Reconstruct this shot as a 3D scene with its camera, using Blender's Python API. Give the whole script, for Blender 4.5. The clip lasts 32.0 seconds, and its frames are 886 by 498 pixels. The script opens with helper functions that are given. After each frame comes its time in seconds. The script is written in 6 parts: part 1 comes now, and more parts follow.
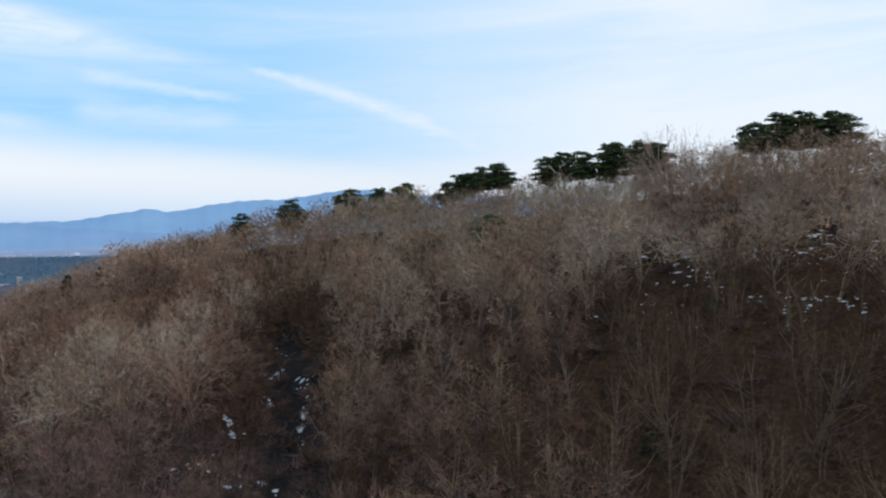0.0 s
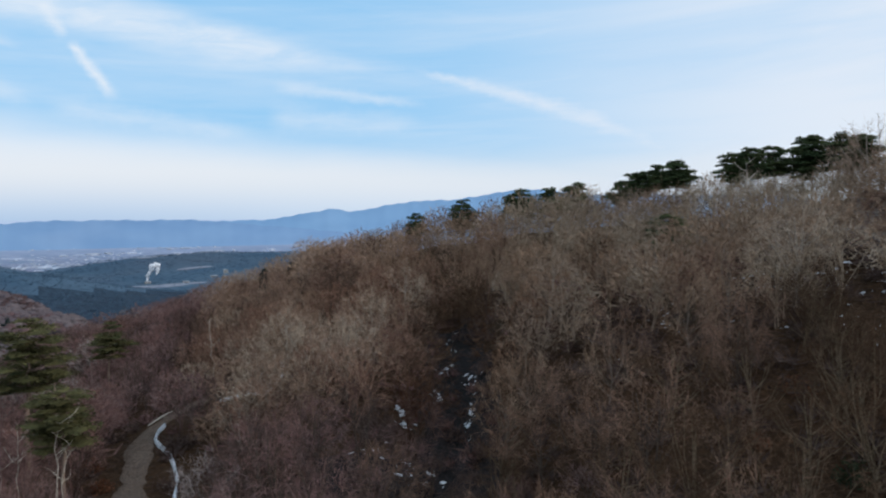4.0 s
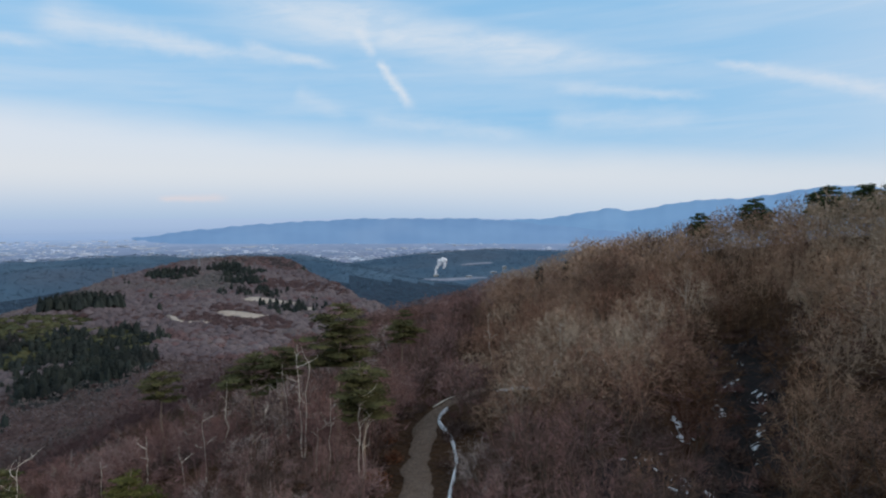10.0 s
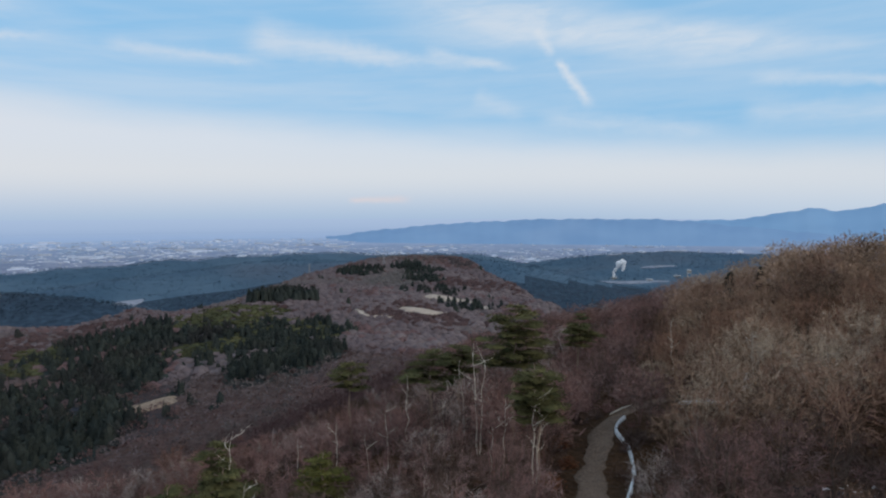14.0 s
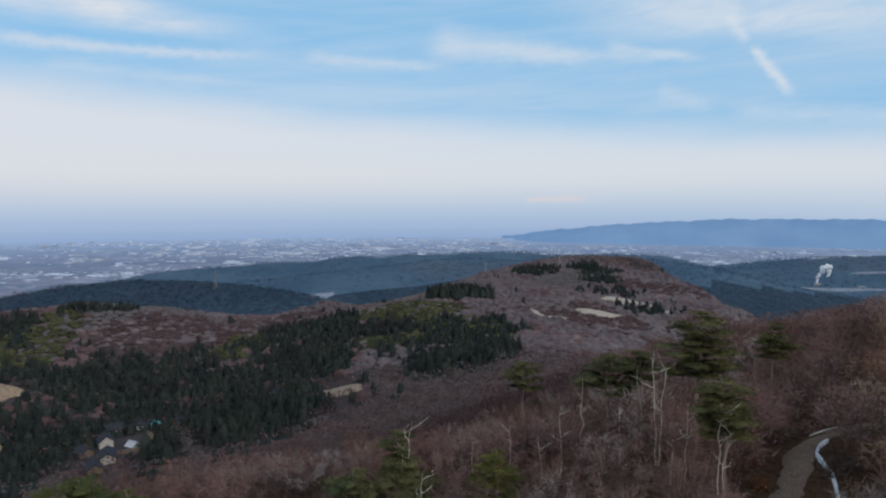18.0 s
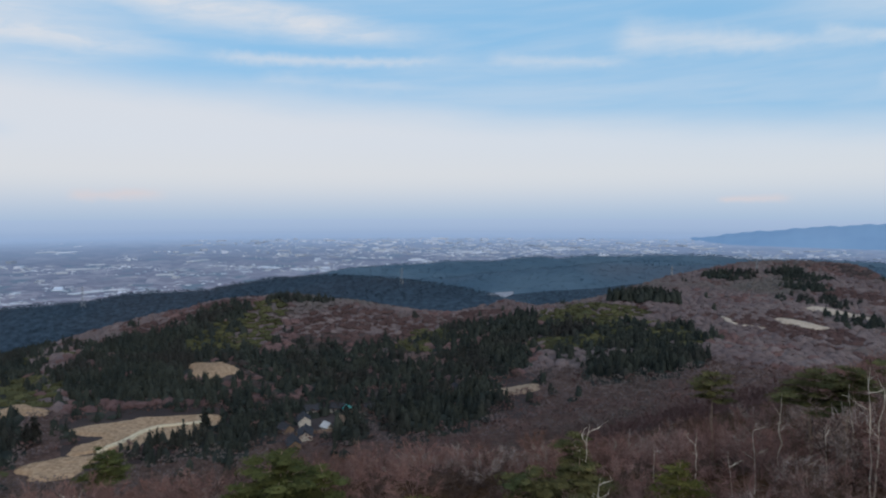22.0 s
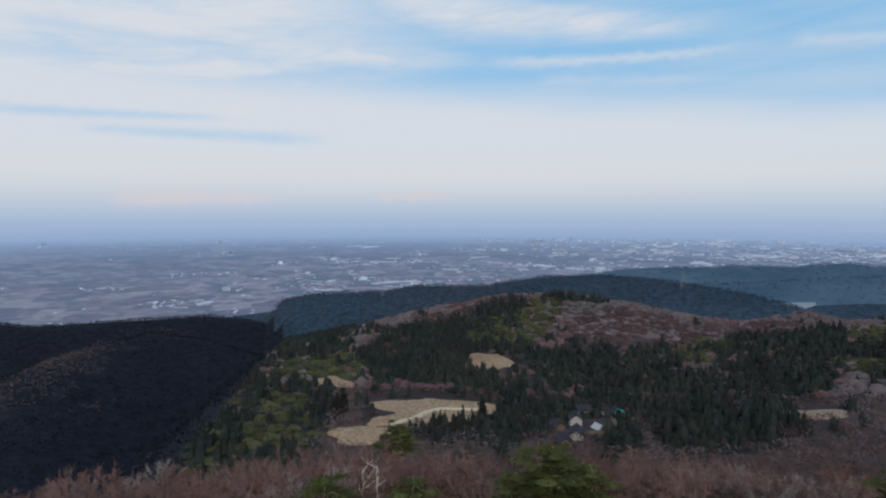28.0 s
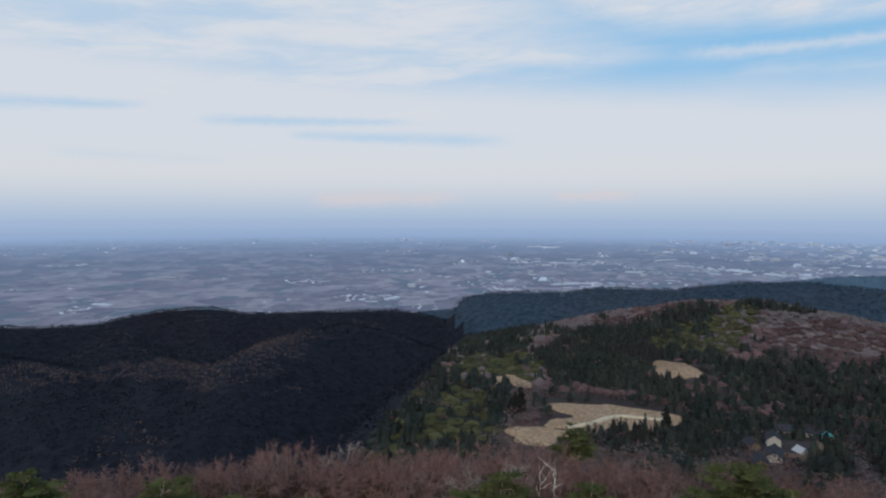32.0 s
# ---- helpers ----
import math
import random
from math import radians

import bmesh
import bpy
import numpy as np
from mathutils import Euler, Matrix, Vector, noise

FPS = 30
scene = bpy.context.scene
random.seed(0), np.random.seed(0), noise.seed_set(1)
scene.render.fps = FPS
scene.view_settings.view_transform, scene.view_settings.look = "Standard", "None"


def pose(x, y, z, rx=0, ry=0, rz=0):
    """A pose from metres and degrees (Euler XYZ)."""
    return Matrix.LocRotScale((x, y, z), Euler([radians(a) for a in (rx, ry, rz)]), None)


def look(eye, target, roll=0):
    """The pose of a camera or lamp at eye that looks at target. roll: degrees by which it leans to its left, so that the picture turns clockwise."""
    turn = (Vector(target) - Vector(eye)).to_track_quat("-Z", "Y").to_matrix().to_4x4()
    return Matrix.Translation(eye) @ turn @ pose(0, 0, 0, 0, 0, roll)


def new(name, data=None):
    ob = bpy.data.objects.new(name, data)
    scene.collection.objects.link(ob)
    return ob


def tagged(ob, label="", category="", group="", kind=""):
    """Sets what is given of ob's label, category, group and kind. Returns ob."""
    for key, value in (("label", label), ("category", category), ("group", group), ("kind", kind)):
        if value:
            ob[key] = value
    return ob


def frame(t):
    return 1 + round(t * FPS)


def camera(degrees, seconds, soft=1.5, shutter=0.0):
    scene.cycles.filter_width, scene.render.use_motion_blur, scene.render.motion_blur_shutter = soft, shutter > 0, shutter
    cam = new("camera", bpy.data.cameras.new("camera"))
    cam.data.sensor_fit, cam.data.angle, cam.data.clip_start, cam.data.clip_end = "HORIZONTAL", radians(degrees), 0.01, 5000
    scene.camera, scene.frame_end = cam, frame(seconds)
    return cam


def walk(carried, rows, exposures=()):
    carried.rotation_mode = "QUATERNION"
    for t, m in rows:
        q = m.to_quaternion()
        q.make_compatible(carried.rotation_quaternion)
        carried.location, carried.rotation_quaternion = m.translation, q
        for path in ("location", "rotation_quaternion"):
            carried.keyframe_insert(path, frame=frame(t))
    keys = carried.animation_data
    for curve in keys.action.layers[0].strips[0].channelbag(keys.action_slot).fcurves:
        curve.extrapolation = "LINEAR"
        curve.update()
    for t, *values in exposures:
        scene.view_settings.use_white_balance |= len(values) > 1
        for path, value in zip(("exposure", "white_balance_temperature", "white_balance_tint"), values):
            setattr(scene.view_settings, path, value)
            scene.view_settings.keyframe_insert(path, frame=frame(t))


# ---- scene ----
# A drone hovers over a wooded spur and turns to its left, drifting by a hand's width or two.
CAMZ = 260.0
cam = camera(66.5, 32.0, soft=2.2, shutter=0.4)
# seconds, drift in metres, turn to the left, tilt, roll
PATH = [(0, -0.08, -0.01, -0.13, -0.01, -3.24, -0.02), (1, -0.09, -0.02, -0.14, 3.53, -3.23, -0.03), (2, -0.13, -0.02, -0.15, 7.19, -3.22, -0.02), (3,
        -0.12, 0.04, -0.15, 10.84, -3.24, -0), (3.5, -0.07, 0.09, -0.14, 12.54, -3.25, 0.01), (5.5, -0.01, 0.13, -0.12, 20.14, -3.27, 0.03), (6, 0.05,
        0.17, -0.11, 22.17, -3.29, 0.05), (7, 0.09, 0.19, -0.07, 25.98, -3.31, 0.07), (8, 0.05, 0.17, -0.06, 29.8, -3.32, 0.07), (9, 0.01, 0.14,
        -0.06, 33.59, -3.33, 0.06), (10, -0.02, 0.11, -0.05, 37.41, -3.33, 0.08), (11, -0.02, 0.06, -0.03, 41.18, -3.33, 0.07), (12, -0, 0.01, 0.01,
        44.87, -3.32, 0.04), (13, 0.01, -0, 0.06, 48.54, -3.31, 0.01), (14, 0.02, -0.01, 0.12, 52.28, -3.30, -0.02), (14.5, 0.05, -0.03, 0.16, 54.01,
        -3.30, -0.04), (16.5, 0.07, -0.04, 0.2, 61.45, -3.31, -0.05), (17, 0.09, -0.07, 0.22, 63.41, -3.31, -0.08), (18, 0.1, -0.09, 0.24, 67.11,
        -3.32, -0.11), (19, 0.1, -0.12, 0.21, 70.88, -3.31, -0.09), (20, 0.15, -0.13, 0.17, 74.64, -3.30, -0.07), (21, 0.21, -0.14, 0.14, 78.49,
        -3.30, -0.05), (22, 0.23, -0.14, 0.09, 82.28, -3.30, -0.01), (23, 0.25, -0.15, 0.06, 86.01, -3.31, 0.02), (24, 0.29, -0.17, 0.02, 89.86,
        -3.32, -0.02), (25, 0.28, -0.17, -0.01, 93.78, -3.34, -0.08), (25.5, 0.26, -0.17, -0.02, 95.57, -3.34, -0.06), (27.5, 0.25, -0.17, -0.04,
        103.37, -3.33, -0.01), (28, 0.24, -0.17, -0.05, 105.35, -3.33, 0.04), (29, 0.23, -0.19, -0.07, 109.1, -3.33, 0.08), (30, 0.23, -0.23, -0.1,
        112.97, -3.33, 0.06), (31, 0.22, -0.26, -0.12, 116.76, -3.33, 0.08), (32, 0.24, -0.27, -0.14, 120.55, -3.33, 0.13)]
walk(cam, [(t, pose(dx, dy, CAMZ + dz, 90 + tilt_, 0, yaw) @ pose(0, 0, 0, 0, 0, lean)) for t, dx, dy, dz, yaw, tilt_, lean in PATH],
     [(0, 0.26), (3, 0.17), (6, 0.05), (9, -0.02), (13, -0.08), (19, -0.1), (25, -0.14), (32, -0.15)])


# ---- sky and sun ----
SUN_AZ, SUN_EL = -70.0, 24.0
world = bpy.data.worlds.new("sky")
scene.world = world
world.use_nodes = True
wn, wl = world.node_tree.nodes, world.node_tree.links
wn.clear()


def wput(sock, v):
    if isinstance(v, (int, float)):
        sock.default_value = v
    else:
        wl.new(v, sock)


def wm(op, a, b=0.0, c=0.0, clamp=False):
    n = wn.new("ShaderNodeMath")
    n.operation, n.use_clamp = op, clamp
    for s, v in zip(n.inputs, (a, b, c)):
        wput(s, v)
    return n.outputs[0]


def wstep(x, lo, hi, a=0.0, b=1.0):
    n = wn.new("ShaderNodeMapRange")
    n.interpolation_type = "SMOOTHSTEP"
    for s, v in zip(n.inputs, (x, lo, hi, a, b)):
        wput(s, v)
    return n.outputs[0]


def wmix(f, a, b):
    n = wn.new("ShaderNodeMix")
    n.data_type = "RGBA"
    wput(n.inputs[0], f)
    for s, v in ((n.inputs[6], a), (n.inputs[7], b)):
        if isinstance(v, tuple):
            s.default_value = (*v, 1)
        else:
            wl.new(v, s)
    return n.outputs[2]


def wnoise(vec, scale, detail=5.0, rough=0.55, distort=0.0):
    n = wn.new("ShaderNodeTexNoise")
    n.inputs["Scale"].default_value, n.inputs["Detail"].default_value = scale, detail
    n.inputs["Roughness"].default_value, n.inputs["Distortion"].default_value = rough, distort
    wl.new(vec, n.inputs["Vector"])
    return n.outputs["Fac"]


def wvec(x, y, z=0.0):
    n = wn.new("ShaderNodeCombineXYZ")
    for s, v in zip(n.inputs, (x, y, z)):
        wput(s, v)
    return n.outputs[0]


sky = wn.new("ShaderNodeTexSky")
sky.sky_type, sky.sun_disc = "NISHITA", False
sky.sun_elevation, sky.sun_rotation = radians(SUN_EL), radians(-SUN_AZ)
sky.air_density, sky.dust_density, sky.ozone_density = 1.0, 1.2, 2.0
coord = wn.new("ShaderNodeTexCoord")
sep = wn.new("ShaderNodeSeparateXYZ")
wl.new(coord.outputs["Generated"], sep.inputs[0])
SX, SY, SZ = sep.outputs
el = wm("MULTIPLY", wm("ARCSINE", SZ), 57.2958)
az = wm("MULTIPLY", wm("ARCTAN2", wm("MULTIPLY", SX, -1.0), SY), 57.2958)


grainy = wnoise(wvec(wm("MULTIPLY", az, 0.22), wm("MULTIPLY_ADD", az, 0.08, el)), 0.9, 6.0, 0.65, 0.5)


def stroke(a0, e0, a1, e1, w0, w1, soft_noise=None, curve=0.0, full=False):
    """A streak of cirrus from one direction to another, its half width going from w0 to w1 degrees; full: a flat-topped mass."""
    da, de = a1 - a0, e1 - e0
    n2 = da * da + de * de
    pa, pe = wm("SUBTRACT", az, a0), wm("SUBTRACT", el, e0)
    s = wm("DIVIDE", wm("ADD", wm("MULTIPLY", pa, da), wm("MULTIPLY", pe, de)), n2)
    cr = wm("DIVIDE", wm("SUBTRACT", wm("MULTIPLY", pa, de), wm("MULTIPLY", pe, da)), math.sqrt(n2))
    if curve:
        cr = wm("ADD", cr, wm("MULTIPLY", wm("MULTIPLY", s, wm("SUBTRACT", 1.0, s)), curve))
    if soft_noise is not None:
        cr = wm("ADD", cr, soft_noise)
    w = wm("MULTIPLY_ADD", s, w1 - w0, w0)
    far_ = wm("DIVIDE", wm("ABSOLUTE", cr), w)
    side = wstep(far_, -0.1, 1.35, 1.0, 0.0) if full else wstep(far_, -0.15, 1.3, 1.0, 0.0)
    ends = wm("MULTIPLY", wstep(s, -0.1, 0.25 if full else 0.08), wstep(s, 0.6 if full else 0.75, 1.1, 1.0, 0.0))
    return wm("MULTIPLY", wm("MULTIPLY", side, ends), wstep(grainy, 0.3, 0.62, 0.6, 1.0))


fine = wm("MULTIPLY", wm("SUBTRACT", wnoise(wvec(az, el), 0.9, 4.0), 0.5), 0.7)
wide = wm("MULTIPLY", wm("SUBTRACT", wnoise(wvec(wm("MULTIPLY", az, 0.25), el), 0.4, 5.0, 0.6), 0.5), 3.0)
tilt = wm("ADD", el, wm("MULTIPLY", az, 0.045))
cirrus_a = wnoise(wvec(wm("MULTIPLY", az, 0.022), wm("MULTIPLY", tilt, 0.2), 3.1), 1.0, 6.0, 0.55, 0.6)
cirrus_b = wnoise(wvec(wm("MULTIPLY", az, 0.06), wm("MULTIPLY", tilt, 0.6), 7.7), 1.0, 5.0, 0.6, 0.3)
veil = wstep(wm("ADD", wm("MULTIPLY", cirrus_a, 0.6), wm("MULTIPLY", cirrus_b, 0.4)), 0.36, 0.72)
sun_side = wstep(az, 26.0, -20.0)
left_side = wstep(az, 98.0, 122.0)
# the broad pale band, its top climbing to the left
top_ = wm("ADD", wm("MULTIPLY_ADD", az, 0.062, 2.9), wm("MULTIPLY", wide, 0.45))
band = wstep(wm("SUBTRACT", el, top_), -2.0, 2.9, 1.0, 0.0)
band = wm("MULTIPLY", band, wstep(az, -5.0, 40.0, 0.72, 0.95))
rag = wm("MULTIPLY", wide, 0.7)
STREAKS = [(15.2, 11.2, -5.5, 4.2, 0.4, 1.3, -2.6, 0.5), (44.5, 14.5, 43.2, 12.5, 0.75, 0.5, 0.0, 0.7), (42.7, 12.0, 40.0, 8.5, 0.45, 0.6, 0.0, 0.75),
           (53.4, 13.0, 46.4, 11.6, 0.6, 0.4, 0.0, 0.4), (67.5, 14.0, 54.5, 12.1, 1.6, 0.9, 0.0, 0.4), (49.5, 9.4, 45.5, 7.7, 1.0, 0.7, 0.0, 0.25),
           (27.5, 10.0, 16.0, 8.8, 0.7, 0.4, 0.0, 0.38), (28.0, 7.4, 16.5, 7.3, 1.5, 0.9, 0.0, 0.35), (43.5, 7.5, 29.5, 6.1, 1.0, 0.8, 0.0, 0.35),
           (100.5, 12.1, 82.0, 12.3, 0.6, 0.4, 0.6, 0.5), (78.0, 12.3, 66.5, 11.7, 0.6, 0.4, 0.0, 0.35), (67.5, 13.1, 46.0, 11.8, 1.1, 0.5, 0.0, 0.4),
           (97.0, 10.5, 84.0, 10.0, 0.9, 0.6, 0.0, 0.22)]
MASSES = [(57.0, 17.0, 16.5, 11.3, 3.2, 0.8, 1.6, 0.85), (114.0, 17.4, 81.0, 13.8, 2.5, 0.8, 1.0, 1.0), (128.0, 13.6, 102.0, 12.1, 2.0, 0.7, 0.8, 0.95)]
thin = wm("ADD", wm("MULTIPLY", veil, 0.42), wm("MULTIPLY", sun_side, 0.3))
cloud = wm("MAXIMUM", thin, band)
for *st, bend, k_ in STREAKS:
    cloud = wm("ADD", cloud, wm("MULTIPLY", wm("SUBTRACT", 1.0, cloud), wm("MULTIPLY", stroke(*st, fine, bend), 1.25 * k_)))
for *st, bend, k_ in MASSES:
    cloud = wm("ADD", cloud, wm("MULTIPLY", wm("SUBTRACT", 1.0, cloud), wm("MULTIPLY", stroke(*st, rag, bend, True), k_)))
cloud = wm("MAXIMUM", cloud, wm("MULTIPLY", sun_side, wstep(cirrus_a, 0.25, 0.62, 0.45, 0.85)))
cloud = wm("MAXIMUM", cloud, wm("MULTIPLY", left_side, wstep(wm("ADD", wm("MULTIPLY", cirrus_b, 0.6), wm("MULTIPLY", grainy, 0.4)), 0.33, 0.62, 0.5, 0.98)))
SLITS = [(155.0, 7.5, 144.0, 8.0, 0.7, 0.45, 0.5), (139.5, 7.1, 123.0, 7.25, 0.6, 0.4, 0.5), (132.5, 6.1, 115.0, 5.75, 0.5, 0.8, 0.5), (137.0, 13.3, 119.5, 12.7, 0.7, 0.5, 0.3), (150.0, 4.2, 138.0, 3.9, 0.6, 0.4, 0.2)]
for *st, k_ in SLITS:
    cloud = wm("MULTIPLY", cloud, wm("SUBTRACT", 1.0, wm("MULTIPLY", stroke(*st, wm("MULTIPLY", fine, 0.6)), k_)))
gain = wn.new("ShaderNodeVectorMath")
gain.operation = "MULTIPLY"
wl.new(sky.outputs[0], gain.inputs[0])
gain.inputs[1].default_value = (0.1, 0.1, 0.1)
blue = wmix(0.82, gain.outputs[0], (0.3, 0.605, 0.925))
white = wmix(wm("MULTIPLY", wstep(az, -5.0, 30.0), wstep(az, 45.0, 100.0, 1.0, 0.0)), (0.755, 0.79, 0.855), (0.7, 0.775, 0.865))
col = wmix(cloud, blue, white)
low_ = wm("MULTIPLY", wstep(el, -1.0, 2.2), wstep(el, 2.6, 6.0, 1.0, 0.0))
col = wmix(wm("MULTIPLY", low_, 0.5), col, (0.75, 0.765, 0.785))
haze = wstep(el, -2.6, 3.3, 1.0, 0.0)
col = wmix(wm("MULTIPLY", haze, wstep(az, 5.0, 48.0, 0.3, 1.0)), col, (0.335, 0.485, 0.7))
puffs_low = wm("MAXIMUM", stroke(131.0, 0.9, 119.0, 1.0, 0.9, 0.7, wm("MULTIPLY", fine, 1.3)), stroke(111.0, 1.1, 104.5, 1.25, 0.5, 0.6, fine))
puffs_low = wm("MAXIMUM", puffs_low, stroke(60.0, 0.82, 55.0, 0.92, 0.3, 0.4, wm("MULTIPLY", fine, 0.4)))
col = wmix(wm("MULTIPLY", puffs_low, 0.8), col, (0.74, 0.68, 0.71))
bg = wn.new("ShaderNodeBackground")
wl.new(col, bg.inputs[0])
bg.inputs[1].default_value = 1.0
out = wn.new("ShaderNodeOutputWorld")
wl.new(bg.outputs[0], out.inputs[0])

sun = new("sun", bpy.data.lights.new("sun", "SUN"))
sun.data.energy, sun.data.angle, sun.data.color = 1.15, radians(14), (1.0, 0.9, 0.78)
sa, se = radians(SUN_AZ), radians(SUN_EL)
sun.matrix_world = look((-math.sin(sa) * math.cos(se) * 100, math.cos(sa) * math.cos(se) * 100, math.sin(se) * 100), (0, 0, 0))


# ---- materials ----
def material(name, a, b, scale=1.0, rough=0.9, grain=0.0, bump=0.0, island=0.0, glow=0.0, c=None, obj=0.0):
    """Two base colours mixed by noise at two sizes, a third as stains; island: how far single pieces vary."""
    m = bpy.data.materials.new(name)
    m.use_nodes = True
    n, l = m.node_tree.nodes, m.node_tree.links
    p = n["Principled BSDF"]
    p.inputs["Roughness"].default_value = rough
    p.inputs["Specular IOR Level"].default_value = 0.25 if rough < 0.85 else 0.03
    geo = n.new("ShaderNodeNewGeometry")

    def tex(sc, detail):
        t = n.new("ShaderNodeTexNoise")
        t.inputs["Scale"].default_value, t.inputs["Detail"].default_value = sc, detail
        l.new(geo.outputs["Position"], t.inputs["Vector"])
        return t.outputs["Fac"]

    def ramp(f, lo, hi):
        r = n.new("ShaderNodeMapRange")
        l.new(f, r.inputs[0])
        r.inputs[1].default_value, r.inputs[2].default_value = lo, hi
        return r.outputs[0]

    def mix(f, x, y, blend="MIX"):
        k = n.new("ShaderNodeMix")
        k.data_type, k.blend_type = "RGBA", blend
        if isinstance(f, float):
            k.inputs[0].default_value = f
        else:
            l.new(f, k.inputs[0])
        for s, v in ((k.inputs[6], x), (k.inputs[7], y)):
            if isinstance(v, tuple):
                s.default_value = (*v, 1)
            else:
                l.new(v, s)
        return k.outputs[2]

    big = tex(scale, 3)
    colr = mix(ramp(big, 0.35, 0.65), a, b)
    if c:
        colr = mix(ramp(tex(scale * 0.37, 2), 0.52, 0.68), colr, c)
    if grain:
        g = ramp(tex(scale * grain, 4), 0.3, 0.7)
        colr = mix(0.55, colr, mix(g, tuple(v * 0.55 for v in a), tuple(min(1, v * 1.5) for v in b)))
    if island:
        r = n.new("ShaderNodeMapRange")
        l.new(geo.outputs["Random Per Island"], r.inputs[0])
        r.inputs[3].default_value, r.inputs[4].default_value = 1 - island, 1 + island
        hsv = n.new("ShaderNodeHueSaturation")
        l.new(r.outputs[0], hsv.inputs["Value"])
        l.new(colr, hsv.inputs["Color"])
        colr = hsv.outputs[0]
    if obj:
        info = n.new("ShaderNodeObjectInfo")
        r = n.new("ShaderNodeMapRange")
        l.new(info.outputs["Random"], r.inputs[0])
        r.inputs[3].default_value, r.inputs[4].default_value = 1 - obj, 1 + obj
        hsv = n.new("ShaderNodeHueSaturation")
        l.new(r.outputs[0], hsv.inputs["Value"])
        l.new(colr, hsv.inputs["Color"])
        colr = hsv.outputs[0]
    l.new(colr, p.inputs["Base Color"])
    if bump:
        bn = n.new("ShaderNodeBump")
        bn.inputs["Strength"].default_value, bn.inputs["Distance"].default_value = bump, 1.0 / scale
        l.new(tex(scale * 4, 4), bn.inputs["Height"])
        l.new(bn.outputs[0], p.inputs["Normal"])
    # The surface emits its own colour; this makes haze on the far ranges.
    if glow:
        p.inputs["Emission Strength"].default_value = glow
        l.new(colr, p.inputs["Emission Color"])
    return m


M_LITTER = material("leaf_litter", (0.034, 0.0195, 0.0118), (0.072, 0.04, 0.0225), 0.25, grain=9, bump=0.5, c=(0.027, 0.021, 0.0145))
M_SNOWLITTER = material("snow_dusted_litter", (0.12, 0.093, 0.075), (0.19, 0.155, 0.13), 0.3, grain=8, bump=0.4, c=(0.26, 0.25, 0.25))
# Near-black soil: the shadow in the gully is put into its colour.
M_SHADESOIL = material("gully_shade_soil", (0.018, 0.016, 0.016), (0.032, 0.028, 0.027), 0.6, grain=8, bump=0.5)
M_MIDFLOOR = material("scrub_ground", (0.0770, 0.0517, 0.0485), (0.1078, 0.0726, 0.0658), 0.04, grain=12, bump=0.4, c=(0.0715, 0.0572, 0.0497))
M_TWIG = [material("twigs_grey_brown", (0.2435, 0.1634, 0.1118), (0.3471, 0.2401, 0.1652), 0.12, island=0.32, c=(0.2487, 0.1459, 0.0928)),
          material("twigs_red_brown", (0.1816, 0.1090, 0.0778), (0.2511, 0.1570, 0.1111), 0.12, island=0.3, c=(0.1923, 0.1027, 0.0668)),
          material("twigs_pale", (0.2821, 0.2149, 0.1539), (0.3822, 0.3008, 0.2211), 0.12, island=0.3, c=(0.2366, 0.1633, 0.1184)),
          # dark tone, deepened to carry the shade on the near lower slope
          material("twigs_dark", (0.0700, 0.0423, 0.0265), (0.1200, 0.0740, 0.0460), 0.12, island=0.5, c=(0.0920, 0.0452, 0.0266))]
M_BARK = material("grey_bark", (0.13, 0.1, 0.08), (0.22, 0.18, 0.145), 1.5, grain=6, bump=0.3)
M_SPUR = [material("spur_twigs_brown", (0.1814, 0.1188, 0.1110), (0.2661, 0.1782, 0.1663), 0.12, island=0.28, c=(0.1935, 0.1188, 0.0986)),
          material("spur_twigs_reddish", (0.1694, 0.0986, 0.0888), (0.2359, 0.1426, 0.1294), 0.12, island=0.28, c=(0.1452, 0.0832, 0.0678)),
          material("spur_twigs_grey", (0.2592, 0.2106, 0.1960), (0.3348, 0.2808, 0.2632), 0.12, island=0.28, c=(0.2160, 0.1620, 0.1456)),
          material("spur_twigs_dark", (0.0810, 0.0562, 0.0493), (0.1188, 0.0842, 0.0739), 0.12, island=0.28, c=(0.0972, 0.0594, 0.0471))]
M_LIMB = material("weathered_brown_limbs", (0.115, 0.083, 0.054), (0.2, 0.15, 0.1), 1.2, grain=6, bump=0.3)
M_HILL = [material("hill_twigs_brown", (0.2545, 0.1686, 0.1206), (0.3540, 0.2418, 0.1732), 0.12, island=0.3, c=(0.2608, 0.1526, 0.1075)),
          material("hill_twigs_reddish", (0.2211, 0.1294, 0.0954), (0.2980, 0.1832, 0.1349), 0.12, island=0.3, c=(0.1986, 0.1124, 0.0789)),
          material("hill_twigs_grey", (0.3476, 0.2687, 0.1995), (0.4471, 0.3541, 0.2686), 0.12, island=0.3, c=(0.2980, 0.2137, 0.1589)),
          material("hill_twigs_dark", (0.1117, 0.0733, 0.0548), (0.1614, 0.1099, 0.0800), 0.12, island=0.3, c=(0.1242, 0.0733, 0.0515))]
M_DARKBARK = material("dark_bark", (0.06, 0.045, 0.037), (0.11, 0.085, 0.068), 1.5, grain=6, bump=0.3)
M_PALEBARK = material("bleached_wood", (0.4392, 0.3898, 0.3294), (0.6149, 0.5600, 0.4831), 2.0, grain=5, bump=0.2)
M_PALETRUNK = material("pale_grey_bark", (0.24, 0.2, 0.165), (0.36, 0.31, 0.26), 1.5, grain=6, bump=0.3)
